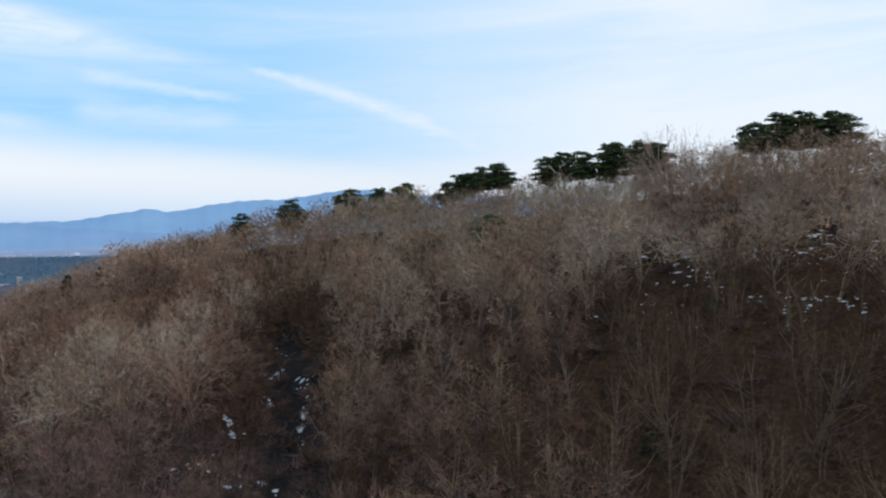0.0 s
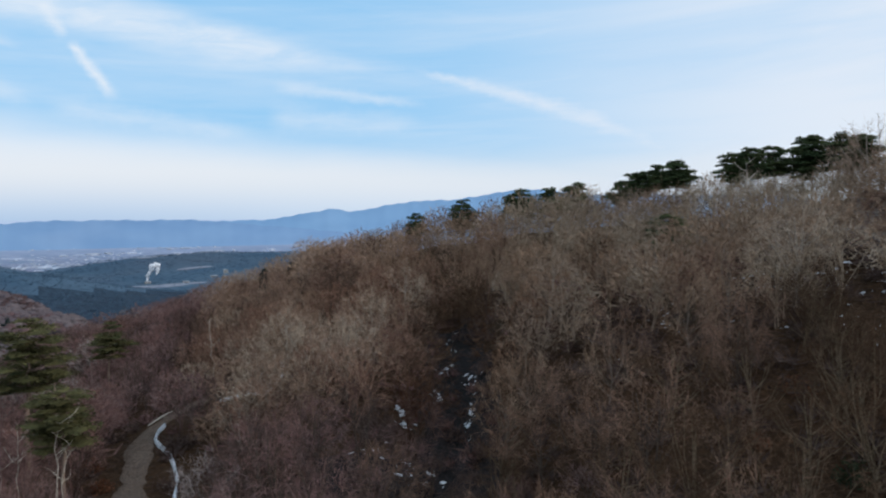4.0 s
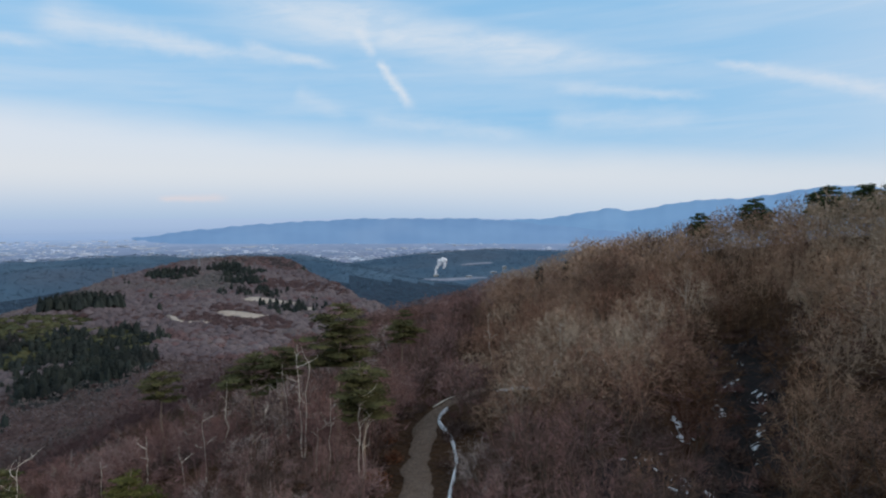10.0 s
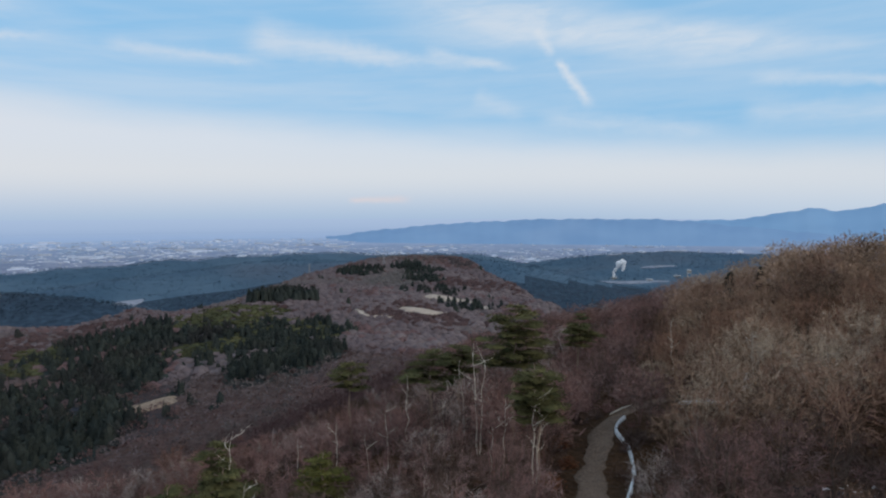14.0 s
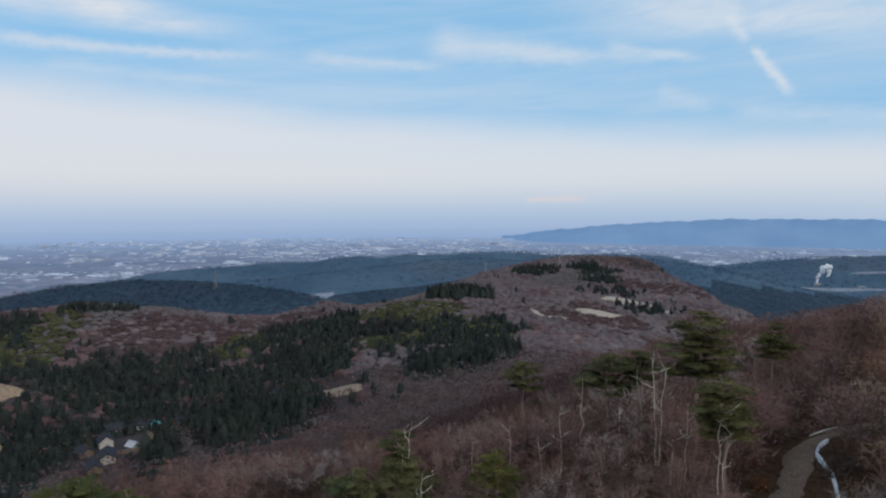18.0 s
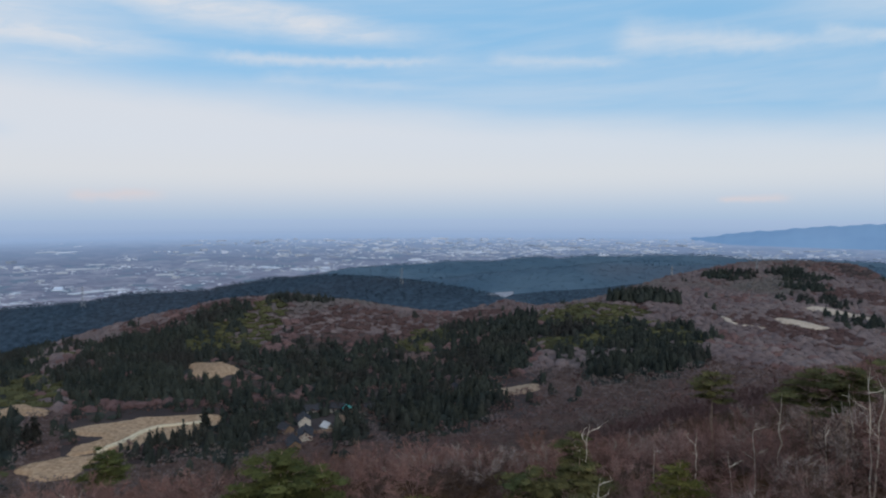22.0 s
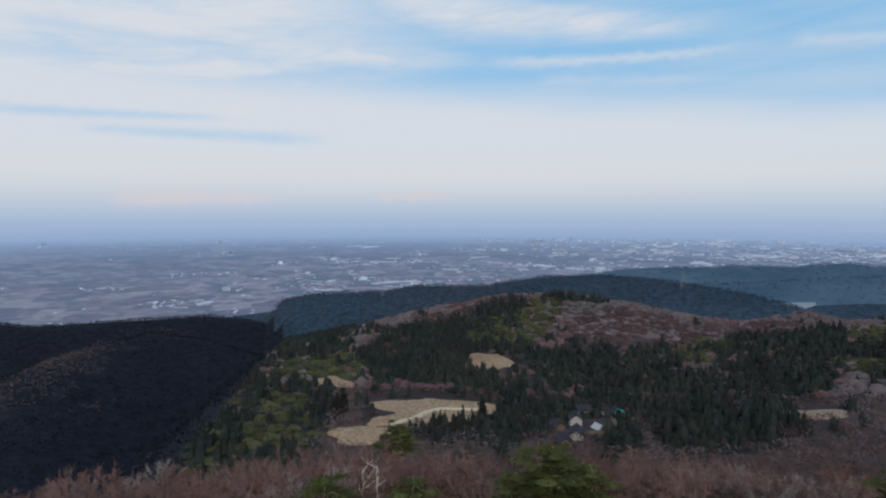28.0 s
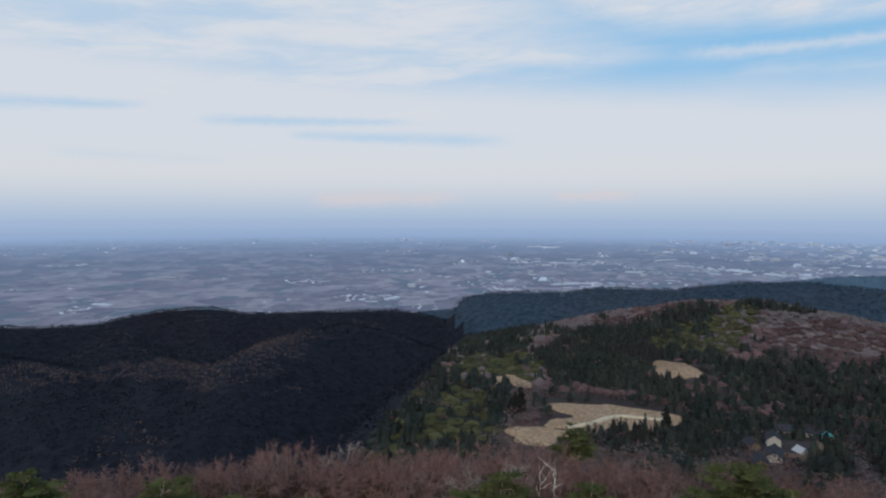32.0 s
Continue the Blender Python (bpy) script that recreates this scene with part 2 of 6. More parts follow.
M_REDBARK = material("pine_bark", (0.2, 0.14, 0.11), (0.33, 0.25, 0.2), 1.5, grain=6, bump=0.4)
M_NEEDLE = material("pine_needles", (0.0660, 0.0660, 0.0299), (0.1120, 0.1019, 0.0449), 0.6, island=0.45, c=(0.0500, 0.0600, 0.0280))
M_NEEDLE_D = material("dark_pine_needles", (0.04, 0.062, 0.03), (0.07, 0.09, 0.038), 0.35, island=0.4)
# blue lifted in the base colour for haze over the middle hills
M_CEDAR = material("cedar_foliage", (0.0255, 0.0330, 0.0323), (0.0404, 0.0475, 0.0411), 0.05, island=0.25, c=(0.0319, 0.0330, 0.0323))
M_BAMBOO = material("bamboo_foliage", (0.05, 0.052, 0.027), (0.078, 0.076, 0.038), 0.05, island=0.3, c=(0.045, 0.052, 0.03))
# bare-wood brown with a little blue haze put in
M_MIDTWIG = material("far_bare_crowns", (0.0985, 0.0625, 0.0640), (0.1370, 0.0880, 0.0870), 0.02, island=0.2, bump=0.08, c=(0.0930, 0.0690, 0.0670))
# Near-black albedo: shade on the far hills and blue haze are put into it.
M_FARCONIFER = material("shaded_far_conifers", (0.0118, 0.0146, 0.0232), (0.0173, 0.0201, 0.0293), 0.009, island=0.12, grain=14, bump=0.1, c=(0.0208, 0.0180, 0.0248))
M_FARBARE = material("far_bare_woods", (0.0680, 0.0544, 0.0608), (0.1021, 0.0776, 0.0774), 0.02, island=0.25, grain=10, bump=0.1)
# Paler and bluer bare woods: distance haze is put into the colour.
M_MAUVE = material("mauve_bare_woods", (0.1228, 0.0965, 0.1018), (0.1580, 0.1270, 0.1292), 0.02, island=0.14, bump=0.08, c=(0.1096, 0.0987, 0.0957))
# Far ridge woods: blue distance haze is put into both base colours.
M_DUSKWOOD = material("hazed_ridge_woods", (0.0272, 0.0454, 0.0688), (0.0387, 0.0610, 0.0884), 0.009, island=0.22, grain=12, bump=0.1, c=(0.0418, 0.0488, 0.0643))
M_BLUEWOOD = material("haze_blue_woods", (0.0607, 0.1086, 0.1607), (0.0880, 0.1403, 0.1952), 0.006, island=0.14, bump=0.05, c=(0.0890, 0.1188, 0.1607))
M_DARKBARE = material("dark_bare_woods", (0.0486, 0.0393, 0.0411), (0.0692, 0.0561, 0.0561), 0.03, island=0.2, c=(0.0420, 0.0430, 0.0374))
M_ROSE = material("rusty_bare_woods", (0.0684, 0.0441, 0.0435), (0.0881, 0.0581, 0.0577), 0.03, island=0.16)
M_SNOW = material("old_snow", (0.62, 0.64, 0.68), (0.8, 0.82, 0.86), 1.2, grain=5, bump=0.4)
M_GRAVEL = material("gravel", (0.1260, 0.0880, 0.0660), (0.1800, 0.1290, 0.0970), 0.35, grain=14, bump=0.4, c=(0.0914, 0.0619, 0.0427))
M_FIELD = material("dry_grass", (0.276, 0.1849, 0.1187), (0.3496, 0.2451, 0.1662), 0.05, grain=10, bump=0.2, c=(0.2024, 0.1333, 0.0902))


# ---- mesh helpers ----
def mesh_np(name, V, F, mats, idx=None, smooth=False):
    V, F = np.asarray(V, dtype=np.float32), np.asarray(F, dtype=np.int32)
    k = F.shape[1]
    me = bpy.data.meshes.new(name)
    me.vertices.add(len(V))
    me.vertices.foreach_set("co", V.ravel())
    me.loops.add(F.size)
    me.loops.foreach_set("vertex_index", F.ravel())
    me.polygons.add(len(F))
    me.polygons.foreach_set("loop_start", np.arange(0, F.size, k, dtype=np.int32))
    if idx is not None:
        me.polygons.foreach_set("material_index", np.asarray(idx, dtype=np.int32))
    me.polygons.foreach_set("use_smooth", np.full(len(F), smooth))
    for m in (mats if isinstance(mats, (list, tuple)) else [mats]):
        me.materials.append(m)
    me.update(calc_edges=True)
    return me


def stamp(bases, pos, size, turn, which, tall=None):
    """Copies of base shapes (verts, tris) joined into one pair of arrays."""
    Vs, Fs, off = [], [], 0
    tall = np.ones(len(pos)) if tall is None else tall
    for b, (bv, bf) in enumerate(bases):
        m = which == b
        k = int(m.sum())
        if not k:
            continue
        c, s = np.cos(turn[m])[:, None], np.sin(turn[m])[:, None]
        x = (bv[None, :, 0] * c - bv[None, :, 1] * s) * size[m][:, None]
        y = (bv[None, :, 0] * s + bv[None, :, 1] * c) * size[m][:, None]
        z = bv[None, :, 2] * (size[m] * tall[m])[:, None]
        V = np.stack([x, y, z], 2) + pos[m][:, None, :]
        Vs.append(V.reshape(-1, 3))
        Fs.append((bf[None] + (np.arange(k) * len(bv))[:, None, None] + off).reshape(-1, 3))
        off += k * len(bv)
    return np.concatenate(Vs), np.concatenate(Fs)


rng = np.random.default_rng(7)


# ---- lie of the land ----
def P(a, d, z):
    """Bearing (degrees left of north), distance and height against the drone, as a place."""
    return (-math.sin(radians(a)) * d, math.cos(radians(a)) * d, z + CAMZ)


def Q(a, d, e, trees=5.0):
    """A place on a crest whose treetops rise to e degrees."""
    return P(a, d, d * math.tan(radians(e)) - trees)


# each ridge: its line, the fall to either side, how rounded it is
RIDGES = [
    ([P(-75, 120, 2), P(-45, 104, 4), P(-27, 108, 4.5), P(-14, 116, 1), P(-3, 128, -2), P(6, 140, -5), P(13, 150, -8), P(21, 168, -14),
      P(26, 178, -22), P(29.5, 188, -29), P(32, 206, -42), P(34.5, 232, -58), P(37, 270, -80), P(42, 340, -112)], 0.34, 8),
    ([P(24, 165, -21), P(27, 125, -27), P(32, 95, -31), P(37, 78, -30)], 0.38, 6),
    ([P(-150, 60, -24), P(0, 4, -24), P(45, 40, -22.5), P(47, 70, -27.5), P(50, 100, -36), P(55, 150, -54), P(60, 240, -82), P(61, 400, -96)], 0.42, 10),
    ([P(155, 76, -32), P(135, 70, -30.5), P(115, 66, -29.5), P(85, 68, -29.2), P(62, 72, -29), P(50, 80, -30)], 0.5, 10),
    ([P(60, 400, -94), P(60, 560, -92), P(56, 760, -88), P(54, 980, -76)], 0.16, 60),
    ([Q(42.8, 640, -8.7), Q(46.5, 760, -6.9), Q(47.8, 820, -5.9), Q(50, 900, -5.0), Q(52.3, 960, -4.2), Q(54.1, 1000, -3.95), Q(56.4, 990, -4.1), Q(58.7, 960, -4.4), Q(61.6, 900, -5.1), Q(63.9, 840, -5.8), Q(67, 760, -7.1)], 0.22, 40),
    ([Q(77, 580, -9.8, 8), Q(74, 600, -8.5, 8), Q(72, 618, -7.6, 8), Q(69.5, 625, -7.2, 8), Q(66, 650, -7.0), Q(63, 700, -6.8)], 0.27, 25),
    ([Q(74, 720, -8.9), Q(80, 690, -8.7), Q(85, 690, -8.4), Q(89, 690, -7.9), Q(91.5, 700, -7.2), Q(95, 720, -6.8), Q(98, 725, -6.9), Q(101, 730, -7.5), Q(104, 715, -8.3), Q(106.5, 690, -9.1),
      Q(110, 640, -9.8), Q(112.3, 600, -10.4), Q(114.2, 540, -11.4), Q(117, 480, -12.5), Q(119, 430, -13.8), Q(120.7, 390, -15.5), Q(123, 350, -17.4)], 0.3, 40),
    ([P(92, 330, -118), P(101, 340, -120), P(109, 350, -120), P(113, 335, -126), P(100, 520, -116)], 0.24, 60),
    ([Q(120.6, 1370, -10.2, 7), Q(119.3, 1350, -8.4, 7), Q(118, 1340, -7.15, 7), Q(115.9, 1335, -6.9, 7), Q(109.8, 1330, -6.65, 7), Q(106.9, 1330, -6.25, 7), Q(101.2, 1320, -6.1, 7), Q(98.4, 1300, -5.65, 7), Q(95.5, 1270, -5.2, 7),
      Q(92.6, 1220, -5.0, 7), Q(88, 1150, -5.4, 7), Q(84.1, 1090, -5.85, 7), Q(81, 1040, -6.4, 7), Q(78, 1000, -7.2, 7)], 0.3, 40),
    ([Q(93, 1950, -5.3, 8), Q(89, 1950, -4.6, 8), Q(86, 1960, -4.45, 8), Q(83.2, 1980, -4.5, 8), Q(81.4, 1990, -4.15, 8), Q(77, 2000, -4.0, 8), Q(74.5, 2000, -3.65, 8), Q(72.5, 2000, -3.85, 8), Q(69.5, 2000, -3.5, 8),
      Q(66.5, 2000, -3.45, 8), Q(61, 2000, -3.25, 8), Q(56.8, 1980, -3.6, 8), Q(50, 1950, -3.6, 8)], 0.26, 60),
    ([Q(83, 1650, -5.6, 8), Q(78, 1620, -5.0, 8), Q(73, 1600, -4.6, 8), Q(69, 1620, -4.25, 8), Q(65, 1680, -4.0, 8), Q(60, 1720, -4.1, 8)], 0.26, 40),
    ([Q(62, 1550, -4.2, 8), Q(55, 1500, -3.8, 8), Q(50, 1480, -3.75, 8), Q(45.3, 1420, -5.3, 8), Q(42.9, 1400, -6.1, 8), Q(41.4, 1380, -6.9, 8), Q(39.7, 1360, -7.7, 8)], 0.24, 40),
    ([Q(46, 2300, -4.4, 8), Q(40.4, 2300, -3.9, 8), Q(36.2, 2300, -3.35, 8), Q(32.9, 2300, -3.15, 8), Q(29.8, 2250, -3.2, 8), Q(18, 2200, -3.4, 8)], 0.14, 60),
    ([Q(48, 1850, -4.6, 8), Q(44, 1900, -5.0, 8), Q(41, 1960, -5.0, 8), Q(38.5, 2200, -4.4, 8)], 0.24, 40),
    # the dark hills across the deep valley: their skyline and the spurs that run towards the drone
    ([Q(175, 1150, -8.3, 7), Q(154, 1180, -8.15, 7), Q(148.7, 1200, -8.5, 7), Q(146.6, 1205, -8.6, 7), Q(145, 1215, -8.0, 7), Q(142.7, 1225, -7.7, 7), Q(140, 1230, -7.65, 7), Q(139.1, 1235, -8.1, 7), Q(134, 1250, -8.25, 7), Q(129.4, 1275, -8.2, 7),
      Q(125, 1300, -8.2, 7), Q(123.3, 1305, -8.5, 7), Q(121.5, 1310, -8.95, 7), Q(119.7, 1310, -9.6, 7), Q(118, 1300, -10.6, 7), Q(116.3, 1280, -11.4, 7)], 0.36, 30),
    ([Q(129, 1060, -9.5, 7), Q(131.5, 960, -9.7, 7), Q(134, 880, -10.4, 7), Q(136.3, 800, -11.3, 7), Q(138.5, 700, -13.6, 7), Q(141, 560, -17, 7)], 0.42, 18),
    ([Q(129, 1060, -9.5, 7), Q(126.5, 1000, -9.9, 7), Q(123.5, 960, -11.0, 7), Q(120.5, 920, -12.3, 7)], 0.42, 18),
    ([Q(147, 1160, -8.9, 7), Q(146, 980, -10.2, 7), Q(144, 860, -11.4, 7), Q(143, 740, -13.2, 7), Q(146, 600, -16, 7)], 0.42, 18),
    ([Q(139, 1180, -9.1, 7), Q(140.5, 1000, -10.6, 7), Q(141, 880, -12.1, 7)], 0.45, 14),
    ([Q(158, 1100, -8.7, 7), Q(154, 900, -10.3, 7), Q(151, 760, -12.5, 7), Q(150, 600, -16, 7)], 0.42, 18),
]
DARK = 15
FLOOR, NEAR_R, FAR_R, LAG = -262.0, 1500.0, 4650.0, 3300.0


def plain(r):
    """The plain's height: level near by, then rising softly as the far land does towards the skyline."""
    q = np.clip((r - NEAR_R) / (FAR_R - NEAR_R), 0, 0.9995)
    D = np.where(r < NEAR_R, NEAR_R, NEAR_R - LAG * np.log(1 - q))
    return np.where(r < NEAR_R, FLOOR, FLOOR * r / D) + CAMZ


def wob(x, y, s, k):
    """Cheap smooth noise from a few waves."""
    v = 0
    for i in range(5):
        a = k * 1.7 + i * 2.39
        f = (1.0 + 0.45 * i) / s
        v = v + np.sin((x * math.cos(a) + y * math.sin(a)) * f + 1.3 * i + k) * np.cos((x * math.sin(a * 1.3) - y * math.cos(a * 1.3)) * f * 0.8 + k * i) / (1 + 0.5 * i)
    return v / 2.2


def past_rim(x, y, r):
    """Metres beyond the rim of the deep valley, to its far side."""
    a = np.degrees(np.arctan2(-x, y)) % 360
    rim = np.interp(r, [200, 250, 330, 480, 750, 1080, 1240, 1340], [134, 129, 124, 119.5, 117, 116, 118.4, 118.6])
    return np.where(a < 260, np.radians(a - rim) * r, -1.0)


def valley(x, y, r, z):
    """Cuts the deep valley that runs between the village hill and the far dark slopes."""
    s = np.clip(past_rim(x, y, r) / np.interp(r, [1000, 1250], [210, 60]), 0, 1) * np.clip((r - 130) / 130, 0, 1) * np.clip((1560 - r) / 120, 0, 1)
    s = s * s * (3 - 2 * s)
    return z + (np.minimum(z, FLOOR + 8 + CAMZ) - z) * s


def vale(x, y, r, z):
    """Cuts the wooded vales on either side of the reddish hill."""
    a = np.degrees(np.arctan2(-x, y))
    edge = np.interp(r, [600, 660, 760, 820, 900, 1000, 1300], [40.5, 42.3, 45.8, 47.2, 49.2, 51, 52])
    s = np.clip(np.radians(edge - a) * r / 130, 0, 1) * np.clip((r - 560) / 80, 0, 1) * (a > -10) * (r < 1500)
    edge = np.interp(r, [700, 760, 840, 900, 960, 1000, 1100], [70.5, 68.5, 66, 63.5, 61, 58.5, 56])
    s = np.maximum(s, np.clip(np.radians(a - edge) * r / 130, 0, 1) * np.clip((r - 745) / 60, 0, 1) * (a < 100) * (r < 1500))
    s = s * s * (3 - 2 * s)
    return z + (np.minimum(z, FLOOR + 40 + CAMZ) - z) * s


def land(x, y):
    x, y = np.asarray(x, float), np.asarray(y, float)
    r = np.hypot(x, y)
    best = plain(r) + 0 * x
    for i, (line, fall, rnd) in enumerate(RIDGES):
        if i == 9:
            best = vale(x, y, r, best)
        if i == DARK:
            best = valley(x, y, r, best)
        h = np.full(x.shape, -1e9)
        for (x0, y0, z0), (x1, y1, z1) in zip(line, line[1:]):
            dx, dy = x1 - x0, y1 - y0
            s = np.clip(((x - x0) * dx + (y - y0) * dy) / (dx * dx + dy * dy), 0, 1)
            d = np.hypot(x - x0 - s * dx, y - y0 - s * dy)
            v = z0 + s * (z1 - z0) - fall * (np.sqrt(d * d + rnd * rnd) - rnd)
            if rnd < 15:
                v = v - 0.0014 * np.clip(d - 85, 0, None) ** 2
            h = np.maximum(h, v)
        k = 2.0 + 0.15 * rnd
        best = np.logaddexp(best / k, h / k) * k
    best = best + wob(x, y, 16, 1.0) * np.clip(r / 60, 0.1, 1) * 0.8
    hill = np.clip((best - plain(r)) / 40, 0, 1)
    far = np.clip((r - 850) / 300, 0, 1)
    best = best + ((wob(x, y, 70, 2.0) * 3.2 + wob(x, y, 30, 4.0) * 2.2) * (1 - far) + (wob(x, y, 120, 6.0) * 4.5 + wob(x, y, 45, 5.0) * 2.5) * far) * np.clip((r - 250) / 300, 0, 1) * hill
    # the gully that runs down the hillside
    ga, gb = P(14, 135, 0), P(12.5, 40, 0)
    dx, dy = gb[0] - ga[0], gb[1] - ga[1]
    s = np.clip(((x - ga[0]) * dx + (y - ga[1]) * dy) / (dx * dx + dy * dy), 0, 1)
    d = np.hypot(x - ga[0] - s * dx, y - ga[1] - s * dy) + wob(x, y, 9, 3.0)
    return best - 5.0 * np.exp(-(d / 7.0) ** 2) * np.clip(s * 6, 0, 1)


def whose(x, y):
    """Which ridge the land at a place belongs to."""
    top, own = np.full(np.shape(x), -1e9), np.zeros(np.shape(x), int)
    for i, (line, fall, rnd) in enumerate(RIDGES):
        for (x0, y0, z0), (x1, y1, z1) in zip(line, line[1:]):
            dx, dy = x1 - x0, y1 - y0
            s = np.clip(((x - x0) * dx + (y - y0) * dy) / (dx * dx + dy * dy), 0, 1)
            v = z0 + s * (z1 - z0) - fall * (np.sqrt((x - x0 - s * dx) ** 2 + (y - y0 - s * dy) ** 2 + rnd * rnd) - rnd)
            own = np.where(v > top, i, own)
            top = np.maximum(top, v)
    r = np.hypot(x, y)
    return np.where((own <= 9) & (r > 190) & (r < 1340) & (past_rim(x, y, r) > 15), DARK, own)


def polar(x, y):
    return np.degrees(np.arctan2(-x, y)), np.hypot(x, y)


def near_gully(x, y):
    d = np.full(np.shape(x), 1e9)
    line = [P(13.6, 98, 0), P(12.6, 84, 0), P(12.4, 66, 0), P(13.2, 54, 0)]
    for (x0, y0, _), (x1, y1, _) in zip(line, line[1:]):
        dx, dy = x1 - x0, y1 - y0
        s = np.clip(((x - x0) * dx + (y - y0) * dy) / (dx * dx + dy * dy), 0, 1)
        d = np.minimum(d, np.hypot(x - x0 - s * dx, y - y0 - s * dy))
    return d + 2.4 * wob(x, y, 5, 6.0)


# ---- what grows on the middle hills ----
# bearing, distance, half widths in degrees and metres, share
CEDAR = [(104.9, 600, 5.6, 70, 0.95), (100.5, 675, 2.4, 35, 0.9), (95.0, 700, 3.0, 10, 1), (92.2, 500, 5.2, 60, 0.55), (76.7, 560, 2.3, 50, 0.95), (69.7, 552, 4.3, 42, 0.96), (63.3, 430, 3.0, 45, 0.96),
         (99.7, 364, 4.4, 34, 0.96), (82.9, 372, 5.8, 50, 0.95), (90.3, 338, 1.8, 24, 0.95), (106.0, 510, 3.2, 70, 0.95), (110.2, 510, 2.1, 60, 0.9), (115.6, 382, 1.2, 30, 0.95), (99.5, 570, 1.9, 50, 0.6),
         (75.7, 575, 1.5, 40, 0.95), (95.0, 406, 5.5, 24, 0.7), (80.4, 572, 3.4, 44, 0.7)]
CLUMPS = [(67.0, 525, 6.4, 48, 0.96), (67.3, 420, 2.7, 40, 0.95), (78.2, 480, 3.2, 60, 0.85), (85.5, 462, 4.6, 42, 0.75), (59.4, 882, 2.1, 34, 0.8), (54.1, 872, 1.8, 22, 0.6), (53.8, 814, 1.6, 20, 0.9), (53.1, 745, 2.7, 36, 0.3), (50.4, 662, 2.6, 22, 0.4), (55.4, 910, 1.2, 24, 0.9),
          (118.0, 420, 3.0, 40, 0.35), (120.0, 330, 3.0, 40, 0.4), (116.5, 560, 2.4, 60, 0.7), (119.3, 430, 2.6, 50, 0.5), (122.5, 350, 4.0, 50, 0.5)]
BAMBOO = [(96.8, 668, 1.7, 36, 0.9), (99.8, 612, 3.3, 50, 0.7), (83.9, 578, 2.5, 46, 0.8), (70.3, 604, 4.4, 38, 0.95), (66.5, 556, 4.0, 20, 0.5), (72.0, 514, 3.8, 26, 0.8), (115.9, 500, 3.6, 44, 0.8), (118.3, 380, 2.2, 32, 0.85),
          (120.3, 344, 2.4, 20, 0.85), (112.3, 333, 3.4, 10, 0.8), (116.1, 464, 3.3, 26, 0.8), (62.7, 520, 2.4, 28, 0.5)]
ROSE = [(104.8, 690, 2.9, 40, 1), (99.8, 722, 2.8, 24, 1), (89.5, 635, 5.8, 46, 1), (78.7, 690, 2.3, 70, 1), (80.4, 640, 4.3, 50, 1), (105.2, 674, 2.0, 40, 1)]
# bare woods on the dark hills, sun on the spurs put into their paler tone
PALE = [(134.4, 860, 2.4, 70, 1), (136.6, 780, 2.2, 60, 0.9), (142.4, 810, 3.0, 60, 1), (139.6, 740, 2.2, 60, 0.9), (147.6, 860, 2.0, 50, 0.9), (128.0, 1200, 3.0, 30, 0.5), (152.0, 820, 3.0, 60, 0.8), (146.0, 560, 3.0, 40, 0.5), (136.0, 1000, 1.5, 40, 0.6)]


def share(zones, x, y):
    """How much of a place a kind of woodland covers."""
    a, d = np.degrees(np.arctan2(-x, y)), np.hypot(x, y)
    v = np.zeros(np.shape(x))
    for za, zd, wa, wd, k in zones:
        e = ((a - za) / wa) ** 2 + ((d - zd) / wd) ** 2 + 0.5 * wob(x, y, 15, za)
        v = np.maximum(v, k * (e < 1))
    return v


# ---- ground: one sheet out to the skyline ----
NA, NR = 500, 175
rad = np.concatenate([[0.0], 4.0 * (4640 / 4.0) ** np.linspace(0, 1, NR)])
ang = np.linspace(0, 2 * np.pi, NA, endpoint=False)
RR, AA = np.meshgrid(rad, ang, indexing="ij")
GX, GY = -np.sin(AA) * RR, np.cos(AA) * RR
GZ = land(GX, GY)
gi = np.arange((NR + 1) * NA).reshape(NR + 1, NA)
q0, q1, q2, q3 = gi[:-1], np.roll(gi[:-1], -1, 1), np.roll(gi[1:], -1, 1), gi[1:]
GF = np.stack([q0, q1, q2, q3], 2).reshape(-1, 4)
rm = np.broadcast_to(((rad[:-1] + rad[1:]) / 2)[:, None], (NR, NA)).ravel()
hm = (GZ - plain(RR))[1:].ravel()
own = whose(GX, GY)[1:].ravel()
# far ground takes wood colours with the haze already in them
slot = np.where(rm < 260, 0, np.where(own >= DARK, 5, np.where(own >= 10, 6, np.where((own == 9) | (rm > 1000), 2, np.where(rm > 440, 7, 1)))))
ga_ = near_gully(GX, GY)[1:].ravel()
# gully shadow laid on the ground as a dark strip
slot = np.where(ga_ < 4.2, 4, slot)
near_a = (np.degrees(AA)[1:].ravel() + 180) % 360 - 180 + 3 * wob(GX, GY, 8, 2.0)[1:].ravel()
slot = np.where((near_a < -5) & (near_a > -60) & (rm + 14 * wob(GX, GY, 6, 5.0)[1:].ravel() > 80) & (rm < 130), 11, slot)
# the same shade colour spread over the slope below the gully
slot = np.where((near_a > 9) & (near_a < 25) & (rm < 60) & (rm > 34), 4, slot)
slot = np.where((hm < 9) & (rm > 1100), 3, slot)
wooded = (rm > 260) & (rm < 1010) & (own < 9)
slot = np.where(wooded & ((past_rim(GX, GY, RR) + 34 * wob(GX, GY, 18, 3.0))[1:].ravel() > -38) & (rm > 300), 8, slot)
belt = np.exp(-((np.degrees(AA) - 88) / 17) ** 2 - ((RR - 440) / 120) ** 2)[1:].ravel()
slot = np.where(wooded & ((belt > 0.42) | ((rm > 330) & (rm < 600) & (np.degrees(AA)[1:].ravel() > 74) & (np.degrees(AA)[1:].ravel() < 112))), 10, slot)
